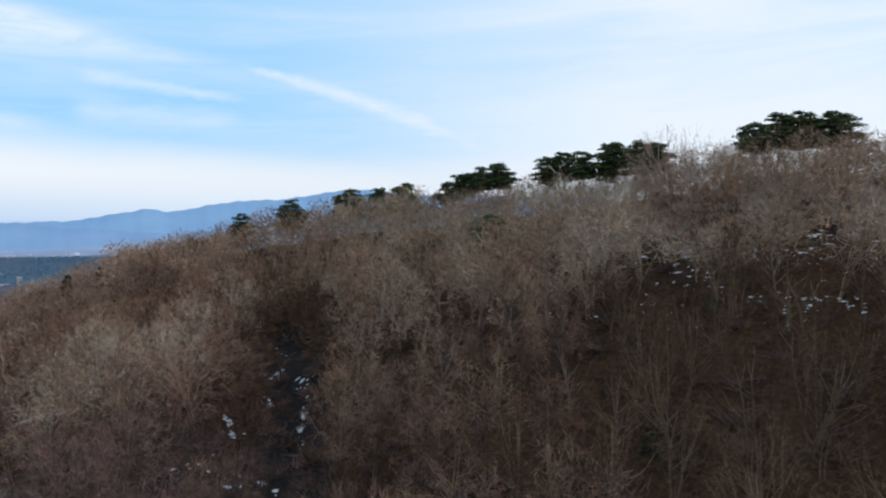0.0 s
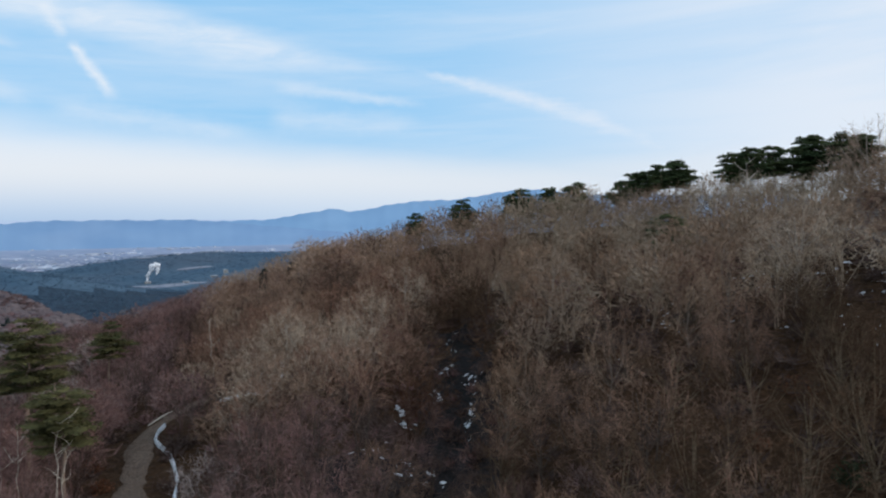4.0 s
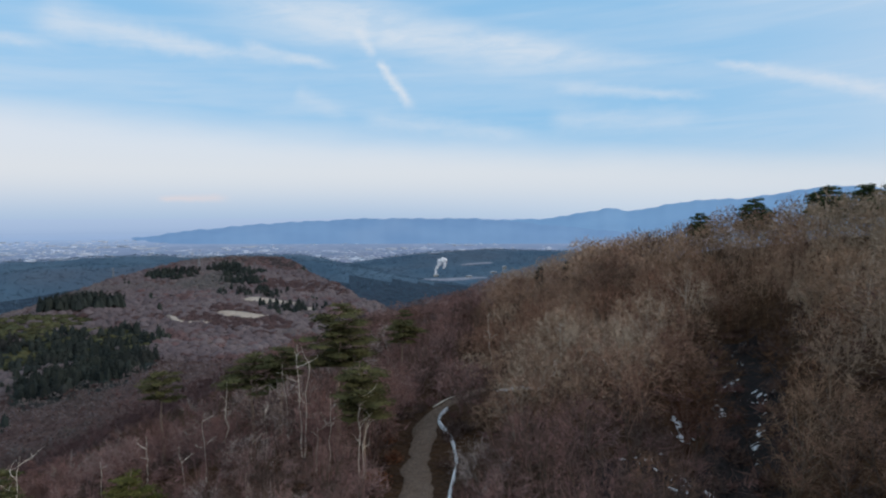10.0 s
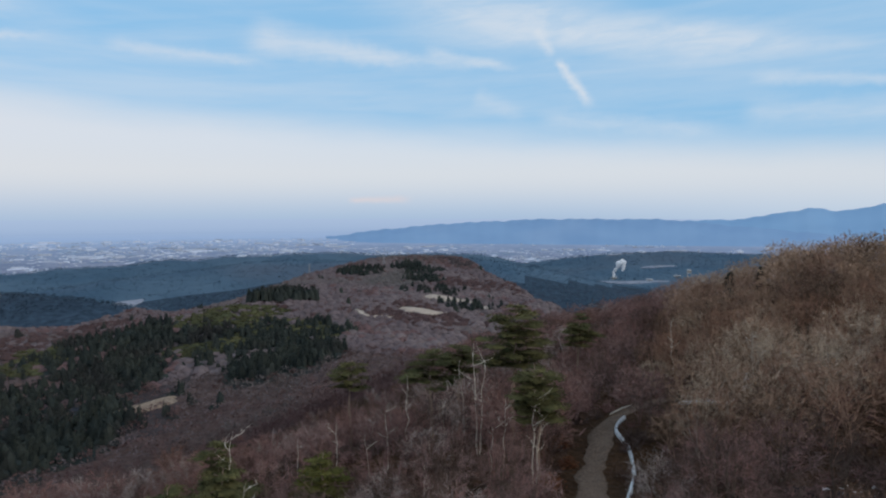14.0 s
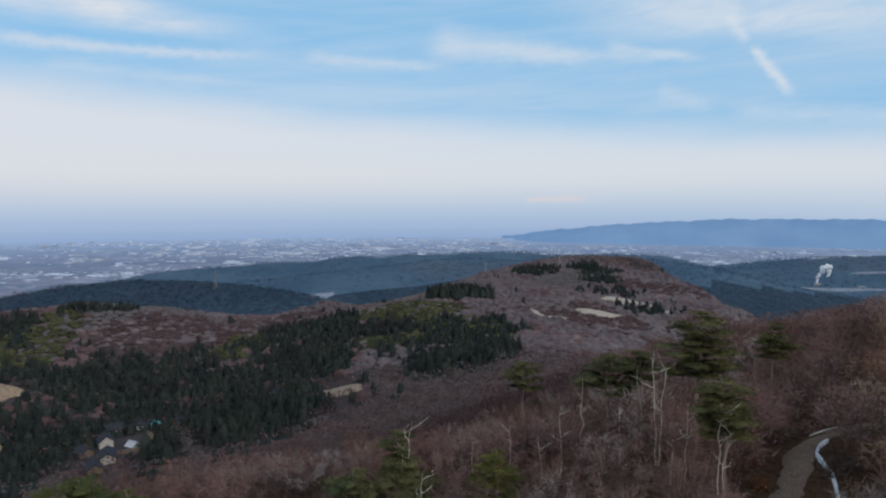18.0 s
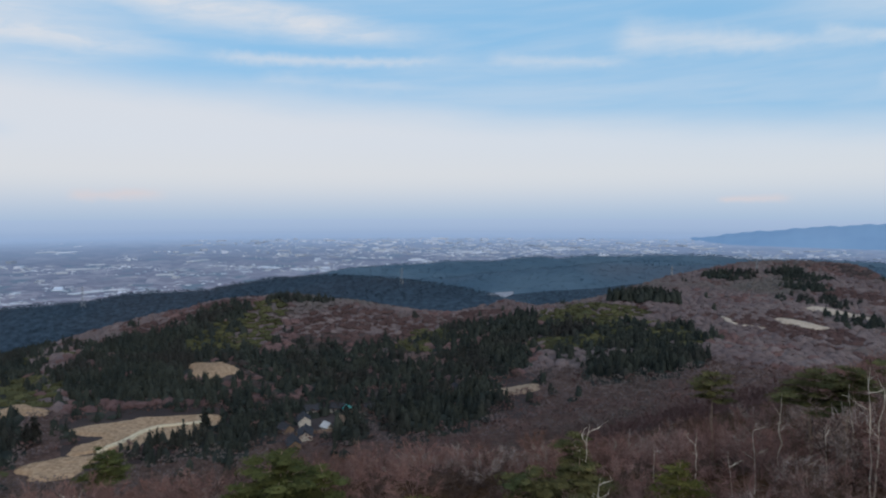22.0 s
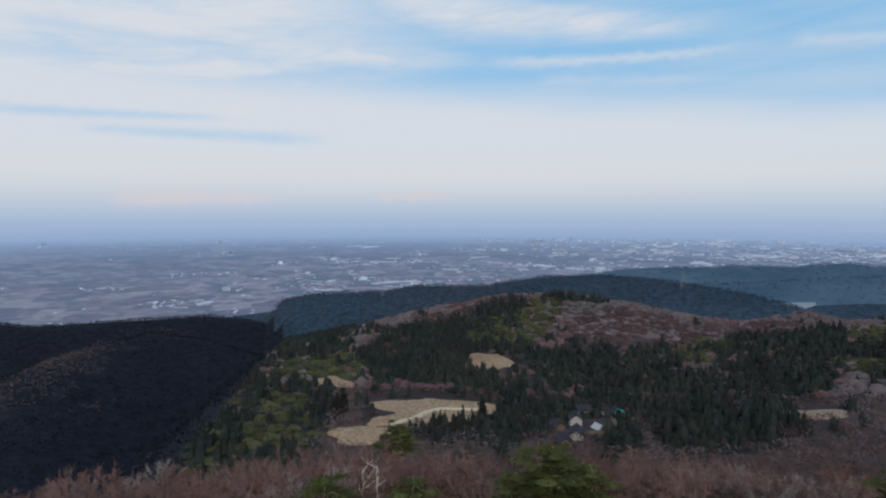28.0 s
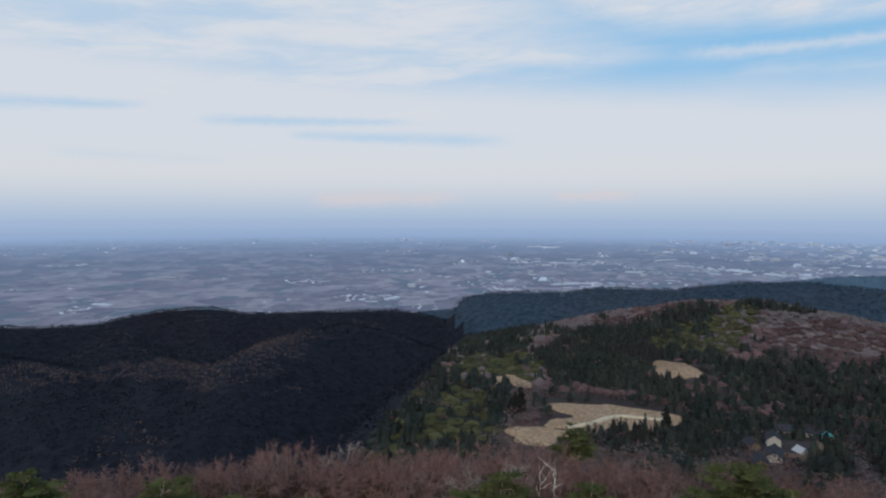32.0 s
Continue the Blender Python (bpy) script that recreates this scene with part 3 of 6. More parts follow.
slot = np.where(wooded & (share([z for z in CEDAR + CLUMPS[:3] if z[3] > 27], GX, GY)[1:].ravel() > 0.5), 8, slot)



def plain_material():
    """Far fields, towns and woods on the plain, with haze put into colour and emission."""
    m = bpy.data.materials.new("haze_glow_plain")
    m.use_nodes = True
    n, l = m.node_tree.nodes, m.node_tree.links
    p = n["Principled BSDF"]
    p.inputs["Roughness"].default_value = 1.0
    geo = n.new("ShaderNodeNewGeometry")
    s = n.new("ShaderNodeSeparateXYZ")
    l.new(geo.outputs["Position"], s.inputs[0])
    vor = n.new("ShaderNodeTexVoronoi")
    vor.inputs["Scale"].default_value = 0.011
    l.new(geo.outputs["Position"], vor.inputs["Vector"])
    rgb = n.new("ShaderNodeSeparateColor")
    l.new(vor.outputs["Color"], rgb.inputs[0])
    fields = n.new("ShaderNodeValToRGB")
    e = fields.color_ramp.elements
    e[0].color, e[1].color = (0.13, 0.145, 0.2, 1), (0.33, 0.32, 0.37, 1)
    k = e.new(0.45)
    k.color = (0.2, 0.195, 0.25, 1)
    small = n.new("ShaderNodeTexVoronoi")
    small.inputs["Scale"].default_value = 0.034
    l.new(geo.outputs["Position"], small.inputs["Vector"])
    rgb2 = n.new("ShaderNodeSeparateColor")
    l.new(small.outputs["Color"], rgb2.inputs[0])
    both = n.new("ShaderNodeMix")
    both.inputs[0].default_value = 0.42
    l.new(rgb.outputs[0], both.inputs[2])
    l.new(rgb2.outputs[0], both.inputs[3])
    l.new(both.outputs[0], fields.inputs[0])
    no = n.new("ShaderNodeTexNoise")
    no.inputs["Scale"].default_value, no.inputs["Detail"].default_value = 0.009, 6
    l.new(geo.outputs["Position"], no.inputs["Vector"])
    woods = n.new("ShaderNodeMapRange")
    l.new(no.outputs["Fac"], woods.inputs[0])
    woods.inputs[1].default_value, woods.inputs[2].default_value = 0.56, 0.64
    mx = n.new("ShaderNodeMix")
    mx.data_type = "RGBA"
    l.new(woods.outputs[0], mx.inputs[0])
    l.new(fields.outputs[0], mx.inputs[6])
    mx.inputs[7].default_value = (0.14, 0.18, 0.23, 1)
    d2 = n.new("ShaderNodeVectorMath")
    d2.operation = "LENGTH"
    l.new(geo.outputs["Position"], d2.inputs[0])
    # base colour fades to black with distance, leaving only the haze glow
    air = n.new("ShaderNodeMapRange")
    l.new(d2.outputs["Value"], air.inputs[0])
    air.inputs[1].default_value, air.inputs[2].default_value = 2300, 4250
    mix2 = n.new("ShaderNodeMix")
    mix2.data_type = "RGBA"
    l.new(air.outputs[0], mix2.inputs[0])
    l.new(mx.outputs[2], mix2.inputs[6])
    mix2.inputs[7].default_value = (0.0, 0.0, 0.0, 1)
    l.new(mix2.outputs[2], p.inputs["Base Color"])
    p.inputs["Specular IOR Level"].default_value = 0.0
    # haze put in as a surface glow that grows with distance
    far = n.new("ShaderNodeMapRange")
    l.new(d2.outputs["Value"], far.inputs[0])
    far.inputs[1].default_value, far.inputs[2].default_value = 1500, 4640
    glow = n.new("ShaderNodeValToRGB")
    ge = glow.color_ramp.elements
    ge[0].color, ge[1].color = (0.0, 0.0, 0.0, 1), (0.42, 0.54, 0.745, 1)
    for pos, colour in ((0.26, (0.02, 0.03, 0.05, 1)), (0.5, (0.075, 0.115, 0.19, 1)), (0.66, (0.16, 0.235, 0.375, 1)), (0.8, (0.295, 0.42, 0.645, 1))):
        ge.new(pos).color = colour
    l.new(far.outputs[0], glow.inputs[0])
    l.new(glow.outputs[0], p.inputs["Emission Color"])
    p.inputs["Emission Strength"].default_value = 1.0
    return m


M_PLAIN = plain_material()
ground = new("ground", mesh_np("ground", np.stack([GX, GY, GZ], 2).reshape(-1, 3), GF[:, ::-1], [M_LITTER, M_MIDFLOOR, M_DUSKWOOD, M_PLAIN, M_SHADESOIL, M_FARCONIFER, M_BLUEWOOD, M_MAUVE, M_CEDAR, M_BAMBOO, M_DARKBARE, M_SNOWLITTER], slot, True))
tagged(ground, "wooded hill ground with leaf litter falling to a wide hazy plain", "ground", kind="structure")


# ---- backdrop: ranges on the skyline, blue haze put into colour and glow ----
def far_range(line, dist, depth, mat, label):
    """A far mountain range as a ridge with two flanks; line: bearing and rise in degrees."""
    bear = np.arange(line[0][0], line[-1][0] + 0.01, 0.25)
    up = np.interp(bear, [b for b, _ in line], [e for _, e in line])
    up = np.convolve(np.pad(up, 2, mode='edge'), np.ones(5) / 5, 'valid') + 0.05 * np.sin(bear * 2.1) * np.sin(bear * 0.7) + 0.03 * np.sin(bear * 5.3)
    up = np.maximum(up, -3.2)
    rows = []
    for d, k in ((dist - depth, 0.0), (dist - depth * 0.5, 0.6), (dist, 1.0), (dist + depth * 0.4, 0.2)):
        z = np.tan(np.radians(up)) * d * k - 240 * (1 - k) + CAMZ
        jog = d + 0 * bear
        rows.append(np.stack([-np.sin(np.radians(bear)) * jog, np.cos(np.radians(bear)) * jog, z], 1))
    V = np.concatenate(rows)
    n_ = len(bear)
    F = [(r * n_ + i, r * n_ + i + 1, (r + 1) * n_ + i + 1, (r + 1) * n_ + i) for r in range(3) for i in range(n_ - 1)]
    ob = new("backdrop", mesh_np("backdrop", V, F, mat, None, True))
    return tagged(ob, label, "mountains", kind="structure")


# Haze is painted: blue base colours that also glow.
M_RANGE = material("haze_glow_range", (0.135, 0.24, 0.385), (0.15, 0.26, 0.405), 0.003, glow=0.47, c=(0.17, 0.275, 0.415))
M_RANGE2 = material("nearer_haze_glow_range", (0.125, 0.215, 0.355), (0.145, 0.24, 0.38), 0.003, glow=0.47, c=(0.17, 0.255, 0.385))
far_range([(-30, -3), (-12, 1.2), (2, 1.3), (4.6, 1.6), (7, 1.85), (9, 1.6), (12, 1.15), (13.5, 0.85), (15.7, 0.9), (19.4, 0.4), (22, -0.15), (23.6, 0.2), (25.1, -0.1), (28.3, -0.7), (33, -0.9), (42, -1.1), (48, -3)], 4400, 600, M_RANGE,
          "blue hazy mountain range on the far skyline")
far_range([(10, -3), (34, -0.75), (44, -0.75), (52, -1.15), (58, -1.7), (64, -2.5), (70, -3.2)], 4000, 500, M_RANGE2, "long low hill beyond the plain, blue with painted haze")


# ---- plants: shapes ----
def norm(v):
    return v / (np.linalg.norm(v) + 1e-9)


def tube(pts, rads, sides=4):
    """A tapering stem through points, as verts and triangles."""
    pts = np.asarray(pts, float)
    V, F = [], []
    for i, p in enumerate(pts):
        t = norm(pts[min(i + 1, len(pts) - 1)] - pts[max(i - 1, 0)])
        u = norm(np.cross(t, (0.31, 0.95, 0.1)))
        w = np.cross(t, u)
        for k in range(sides):
            a = 2 * np.pi * k / sides
            V.append(p + rads[i] * (math.cos(a) * u + math.sin(a) * w))
    for i in range(len(pts) - 1):
        for k in range(sides):
            a, b = i * sides + k, i * sides + (k + 1) % sides
            F += [(a, b, b + sides), (a, b + sides, a + sides)]
    return np.array(V), np.array(F)


def spikes(roots, tips, wid):
    """Thin three-sided twigs that run to a point."""
    d = tips - roots
    d = d / (np.linalg.norm(d, axis=1)[:, None] + 1e-9)
    u = np.cross(d, np.array([0.3, 0.2, 0.93]))
    u = u / (np.linalg.norm(u, axis=1)[:, None] + 1e-9)
    w = np.cross(d, u)
    n_ = len(roots)
    V = np.empty((n_, 4, 3))
    for k in range(3):
        a = 2 * np.pi * k / 3
        V[:, k] = roots + wid[:, None] * (math.cos(a) * u + math.sin(a) * w)
    V[:, 3] = tips
    F = (np.array([(0, 1, 3), (1, 2, 3), (2, 0, 3)])[None] + (np.arange(n_) * 4)[:, None, None]).reshape(-1, 3)
    return V.reshape(-1, 3), F


def flakes(cen, size, r, flat=0.0):
    """Loose small triangles round the given centres: sprays of leaf or needle."""
    n_ = len(cen)
    a = r.normal(size=(n_, 3))
    b = r.normal(size=(n_, 3))
    a[:, 2] *= 1 - flat
    b[:, 2] *= 1 - flat
    a = a / np.linalg.norm(a, axis=1)[:, None] * size[:, None]
    b = b / np.linalg.norm(b, axis=1)[:, None] * size[:, None]
    V = np.stack([cen - (a + b) / 3, cen + a, cen + b], 1)
    return V.reshape(-1, 3), np.arange(n_ * 3).reshape(-1, 3)


def joined(parts):
    V, F, off = [], [], 0
    for v, f in parts:
        V.append(v)
        F.append(f + off)
        off += len(v)
    return np.concatenate(V), np.concatenate(F)


def slivers(roots, tips, wid):
    """Twigs far off: one thin triangle each."""
    d = tips - roots
    u = np.cross(d, np.random.default_rng(len(roots)).normal(size=d.shape))
    u = u / (np.linalg.norm(u, axis=1)[:, None] + 1e-9) * wid[:, None]
    V = np.stack([roots - u, roots + u, tips], 1)
    return V.reshape(-1, 3), np.arange(len(roots) * 3).reshape(-1, 3)


def bare_tree(seed, h=9.0, wide=2.8, twigs=420, tw=0.02, stems=1, limbs=14, far=False, reach=0.27, thick=0.0125):
    """A leafless tree with a domed crown: (stem and limbs), (twigs)."""
    r = np.random.default_rng(seed)
    wood, roots, tips = [], [], []
    core = np.array([0, 0, 0.5 * h])
    for s in range(stems):
        lean = r.normal(0, 0.05 + 0.1 * (stems > 1), 2)
        base = np.array([r.normal(0, 0.12 * (stems - 1)), r.normal(0, 0.12 * (stems - 1)), -0.4])
        k = 3 if far else 6
        zs = np.linspace(0, h * r.uniform(0.7, 0.8), k)
        pts = np.stack([base[0] + lean[0] * zs + 0.14 * np.sin(zs * 0.8 + seed), base[1] + lean[1] * zs + 0.14 * np.cos(zs * 0.9 + seed), base[2] + zs], 1)
        wood.append(tube(pts, np.linspace(thick * h, 0.004 * h, k), 3 if far else 5))
        for j in range(max(3, limbs // stems)):
            a = r.uniform(0, 2 * np.pi)
            c = r.uniform(-0.05, 1.0)
            sn = math.sqrt(max(0, 1 - c * c))
            rad_ = r.uniform(0.72, 1.0)
            tip = core + np.array([math.cos(a) * sn * wide, math.sin(a) * sn * wide, c * 0.45 * h]) * rad_ + np.array([*(pts[-1][:2] * 0.7), 0])
            f = np.clip(r.uniform(0.3, 0.75) * (0.6 + 0.5 * c), 0.25, 0.98) * (k - 1)
            i = min(int(f), k - 2)
            p0 = pts[i] + (pts[i + 1] - pts[i]) * (f - i)
            p1 = (p0 + tip) / 2 + np.array([math.cos(a), math.sin(a), -0.3]) * 0.09 * wide + r.normal(0, 0.12, 3)
            r0 = 0.0055 * h
            wood.append(tube([p0, tip] if far else [p0, p1, tip], [r0, 0.012] if far else [r0, r0 * 0.6, 0.012], 3))
            m = max(5, twigs // limbs)
            s_ = r.uniform(0.25, 1.0, m) ** 0.6
            rt = np.where(s_[:, None] < 0.5, p0 + (p1 - p0) * s_[:, None] * 2, p1 + (tip - p1) * (s_[:, None] * 2 - 1))
            d = r.normal(0, 0.7, (m, 3)) + norm(tip - core) * 0.6
            d = d / np.linalg.norm(d, axis=1)[:, None]
            tp = rt + d * (wide * reach * r.uniform(0.55, 1.25, m))[:, None]
            roots.append(rt)
            tips.append(tp)
            if not far:
                rt2 = rt + (tp - rt) * r.uniform(0.3, 0.8, m)[:, None]
                d2 = d + r.normal(0, 0.6, (m, 3))
                roots.append(rt2)
                tips.append(rt2 + d2 / np.linalg.norm(d2, axis=1)[:, None] * (wide * r.uniform(0.1, 0.26, m))[:, None])
    roots, tips = np.concatenate(roots), np.concatenate(tips)
    return joined(wood), (slivers if far else spikes)(roots, tips, r.uniform(0.6, 1.3, len(roots)) * tw)


def shell(seed, h, wide, n_=260, wd=0.045, reach=1.0):
    """The fine outer twigs of a leafless crown: short sprays all over a domed, uneven shell."""
    r = np.random.default_rng(seed)
    dv = r.normal(size=(n_, 3))
    dv[:, 2] = np.abs(dv[:, 2]) * 1.1 - 0.12
    dv = dv / np.linalg.norm(dv, axis=1)[:, None]
    dent = 1 + 0.14 * np.sin(dv[:, 0] * 5 + seed) * np.cos(dv[:, 1] * 4.3 + 2 * seed)
    c = dv * (dent * r.uniform(0.72, 1.0, n_))[:, None] * (wide, wide, 0.5 * h) + (0, 0, 0.46 * h)
    e = c + (dv * 0.7 + r.normal(0, 0.55, (n_, 3))) * r.uniform(0.4, 0.95, n_)[:, None] * reach
    return slivers(c, e, r.uniform(0.6, 1.3, n_) * wd)


def bush(seed, twigs=90, tw=0.03):
    """A leafless shrub about one metre in radius."""
    r = np.random.default_rng(seed)
    rt = np.stack([r.normal(0, 0.3, twigs), r.normal(0, 0.3, twigs), r.uniform(0, 0.4, twigs)], 1)
    d = r.normal(0, 0.7, (twigs, 3)) + np.array([0, 0, 0.4])
    d[:, 2] = np.abs(d[:, 2])
    return slivers(rt, rt + d / np.linalg.norm(d, axis=1)[:, None] * r.uniform(0.5, 1.1, twigs)[:, None], r.uniform(0.6, 1.4, twigs) * tw)


def puff(seed, n_=28):
    """A far leafless crown: a loose dome of small sprays."""
    r = np.random.default_rng(seed)
    d = r.normal(size=(n_, 3))
    d[:, 2] = np.abs(d[:, 2])
    d = d / np.linalg.norm(d, axis=1)[:, None] * r.uniform(0.45, 1.0, n_)[:, None]
    return flakes(d * np.array([0.95, 0.95, 0.8]) + np.array([0, 0, 0.45]), r.uniform(0.13, 0.26, n_), r)


def lump(seed, n_=7, squat=0.45):
    """A far rounded crown: an uneven dome with loose sprays round its edge."""
    r = np.random.default_rng(seed)
    V = [(0, 0, 1.0 + r.uniform(-0.1, 0.2))]
    for zz, rr_, k, sh in ((0.72, 0.62, 5, 0), (0.2, 1.0, 5, 0.6)):
        for i in range(k):
            a = 2 * np.pi * i / k + sh + r.normal(0, 0.15)
            q = rr_ * r.uniform(0.75, 1.2)
            V.append((math.cos(a) * q, math.sin(a) * q, zz + r.normal(0, 0.1)))
    F = [(0, 1 + i, 1 + (i + 1) % 5) for i in range(5)]
    for i in range(5):
        a, b, c, d = 1 + i, 1 + (i + 1) % 5, 6 + i, 6 + (i + 1) % 5
        F += [(a, c, b), (b, c, d)]
    V = np.array(V) * (1, 1, squat)
    a, z = r.uniform(0, 6.28, n_), r.uniform(0.4, 1.1, n_)
    w = np.sqrt(np.clip(1.25 - z, 0, 1)) * r.uniform(0.8, 1.1, n_)
    c = np.stack([np.cos(a) * w, np.sin(a) * w, z * squat], 1)
    return joined([(V, np.array(F)), flakes(c, r.uniform(0.16, 0.32, n_), r)])


def conifer(seed, n_=30, slim=0.26):
    """A far cedar one unit tall: a dark core with ragged sprays."""
    r = np.random.default_rng(seed)
    k = 6
    V = [(0, 0, 0.92)] + [(slim * 0.62 * math.cos(2 * np.pi * i / k), slim * 0.62 * math.sin(2 * np.pi * i / k), 0.1) for i in range(k)]
    F = [(0, 1 + i, 1 + (i + 1) % k) for i in range(k)]
    z = r.uniform(0.08, 1.0, n_)
    a = r.uniform(0, 2 * np.pi, n_)
    rr = slim * (1.05 - z) ** 0.75 * r.uniform(0.55, 1.15, n_)
    c = np.stack([np.cos(a) * rr, np.sin(a) * rr, z], 1)
    return joined([(np.array(V), np.array(F)), flakes(c, r.uniform(0.07, 0.15, n_), r)])


def pad_dome(c, pr, thick, r):
    """The dense middle of one pad of needles: a low uneven dome."""
    k = 7
    V = [(c[0], c[1], c[2] + thick)]
    for q, zz in ((0.55, 0.72), (0.95, 0.05)):
        for i in range(k):
            b = 2 * np.pi * (i + 0.5 * (q > 0.6)) / k
            m = pr * q * r.uniform(0.8, 1.18)
            V.append((c[0] + math.cos(b) * m, c[1] + math.sin(b) * m, c[2] + thick * zz + r.normal(0, 0.04)))
    V.append((c[0], c[1], c[2] - 0.06))
    F = [(0, 1 + i, 1 + (i + 1) % k) for i in range(k)]
    for i in range(k):
        a, b, p, q = 1 + i, 1 + (i + 1) % k, 1 + k + i, 1 + k + (i + 1) % k
        F += [(a, p, b), (b, p, q), (p, 2 * k + 1, q)]
    return np.array(V), np.array(F)


def pine_shapes(seed, h, w, bare=0.45, flake=0.2, dense=1.0, plump=1.0):
    """A red pine: crooked stem and limbs, and flat pads of needles in storeys."""
    r = np.random.default_rng(seed)
    kink = r.normal(0, 0.03 * h, (7, 2))
    pts = np.array([(kink[i, 0] * (i > 0) * i / 6, kink[i, 1] * (i > 0) * i / 6, -0.4 + (h * 0.96 + 0.4) * i / 6) for i in range(7)])
    wood = [tube(pts, np.linspace(0.013 * h + 0.05, 0.03, 7), 6)]
    cen, siz, domes = [], [], []
    high = h * (1 - bare)
    layers = max(3, int(round(high / 0.92 * dense)))
    for k in range(layers):
        u = (k + 0.25) / layers
        f = bare + (1 - bare) * u
        i = min(int(f * 6), 5)
        p0 = pts[i] + (pts[i + 1] - pts[i]) * (f * 6 - i)
        prof = w * 0.5 * math.sqrt(max(0.06, 1 - u ** 1.9)) * (0.78 + 0.22 * min(1, u * 4)) * r.uniform(0.8, 1.08)
        num = max(2, int(round(7.5 * (prof / (w * 0.5)) ** 0.9 * (0.75 + 0.05 * w) * dense)))
        for j in range(num):
            a = (j + r.uniform(-0.35, 0.35)) * 2 * np.pi / num + k * 1.1
            reach = prof * (r.uniform(0.5, 0.82) if j % 3 else r.uniform(0.1, 0.5))
            p1 = p0 + np.array([math.cos(a) * reach * 0.55, math.sin(a) * reach * 0.55, 0.05 * reach])
            p2 = p0 + np.array([math.cos(a) * reach, math.sin(a) * reach, reach * r.uniform(-0.08, 0.1) + r.normal(0, 0.2)])
            wood.append(tube([p0 - (0, 0, 0.25), p1, p2], [0.003 * h + 0.015, 0.0025 * h + 0.012, 0.015], 3))
            pr = min(1.5, prof * r.uniform(0.24, 0.36) * dense * 1.12 + 0.28)
            thick = min(0.32, pr * 0.26) * plump
            domes.append(pad_dome(p2, pr * 0.74, thick * 0.7, r))
            m = int(70 * pr ** 1.5) + 20
            q = r.uniform(0, 1, m) ** 0.5 * pr * 1.05
            b = r.uniform(0, 2 * np.pi, m)
            top = (1 - np.clip(q / pr, 0, 1) ** 2) * thick
            cen.append(np.stack([p2[0] + np.cos(b) * q, p2[1] + np.sin(b) * q, p2[2] + top + r.normal(0, 0.06, m)], 1))
            siz.append(r.uniform(0.5, 1.25, m) * flake)
    cen, siz = np.concatenate(cen), np.concatenate(siz)
    return joined(wood), joined(domes + [flakes(cen, siz, r, 0.75 if plump < 1.5 else 0.6)])


def snag(seed, h, limbs=4, fork=0):
    """A dead tree: one or two thin bleached stems and a few crooked limbs high up."""
    r = np.random.default_rng(seed)
    trunks, arms = [], []
    for s in range(1 + fork):
        hh = h * (1 if s == 0 else r.uniform(0.8, 0.92))
        lean = r.normal(0, 0.035, 2) + (0.03 * s, 0.02 * s)
        zs = np.linspace(0, hh, 8)
        pts = np.stack([0.25 * s + lean[0] * zs + r.normal(0, 0.012 * h, 8) * (zs > 0), lean[1] * zs + r.normal(0, 0.012 * h, 8) * (zs > 0), zs - 0.3], 1)
        trunks.append(tube(pts, np.linspace(0.0058 * h + 0.016, 0.014, 8), 6))
        for j in range(limbs):
            f = r.uniform(0.5, 0.95) * 7
            i = min(int(f), 6)
            p = pts[i] + (pts[i + 1] - pts[i]) * (f - i)
            a = r.uniform(0, 2 * np.pi)
            ln = h * r.uniform(0.09, 0.2)
            line = [p]
            for q in range(3):
                a += r.normal(0, 0.45)
                line.append(line[-1] + np.array([math.cos(a), math.sin(a), r.uniform(0.2, 1.0)]) * ln / 3)
            arms.append(tube(line, [0.038, 0.032, 0.024, 0.01], 4))
            for q in range(3):
                b = a + r.normal(0, 0.9)
                st = line[1 + q % 3]
                arms.append(tube([st, st + np.array([math.cos(b), math.sin(b), r.uniform(0.1, 1.1)]) * ln * 0.35], [0.024, 0.008], 3))
    return joined(trunks), joined(arms)


def part(name, data, parent, label=""):
    ob = new(name, data)
    ob.parent = parent
    if label:
        ob["label"] = label
    if name in ("twig", "branch_work", "crown"):
        ob["kind"] = "stuff"
    return ob


def at(a, d, sink=0.0):
    x, y, _ = P(a, d, 0)
    return x, y, float(land(x, y)) - sink


# ---- track, snow, and where nothing grows ----
ROAD = [(40.2, 36.0), (40.0, 48.0), (39.6, 57.5), (39.5, 65.0), (39.3, 72.6), (38.8, 79.0), (38.0, 86.5), (36.6, 91.0), (34.0, 93.0)]


def along(line, n_):
    p = np.array([P(a, d, 0)[:2] for a, d in line])
    s = np.concatenate([[0], np.cumsum(np.hypot(*np.diff(p, axis=0).T))])
    t = np.linspace(0, s[-1], n_)
    q = np.stack([np.interp(t, s, p[:, 0]), np.interp(t, s, p[:, 1])], 1)
    for _ in range(4):
        q[1:-1] = (q[:-2] + 2 * q[1:-1] + q[2:]) / 4
    return q


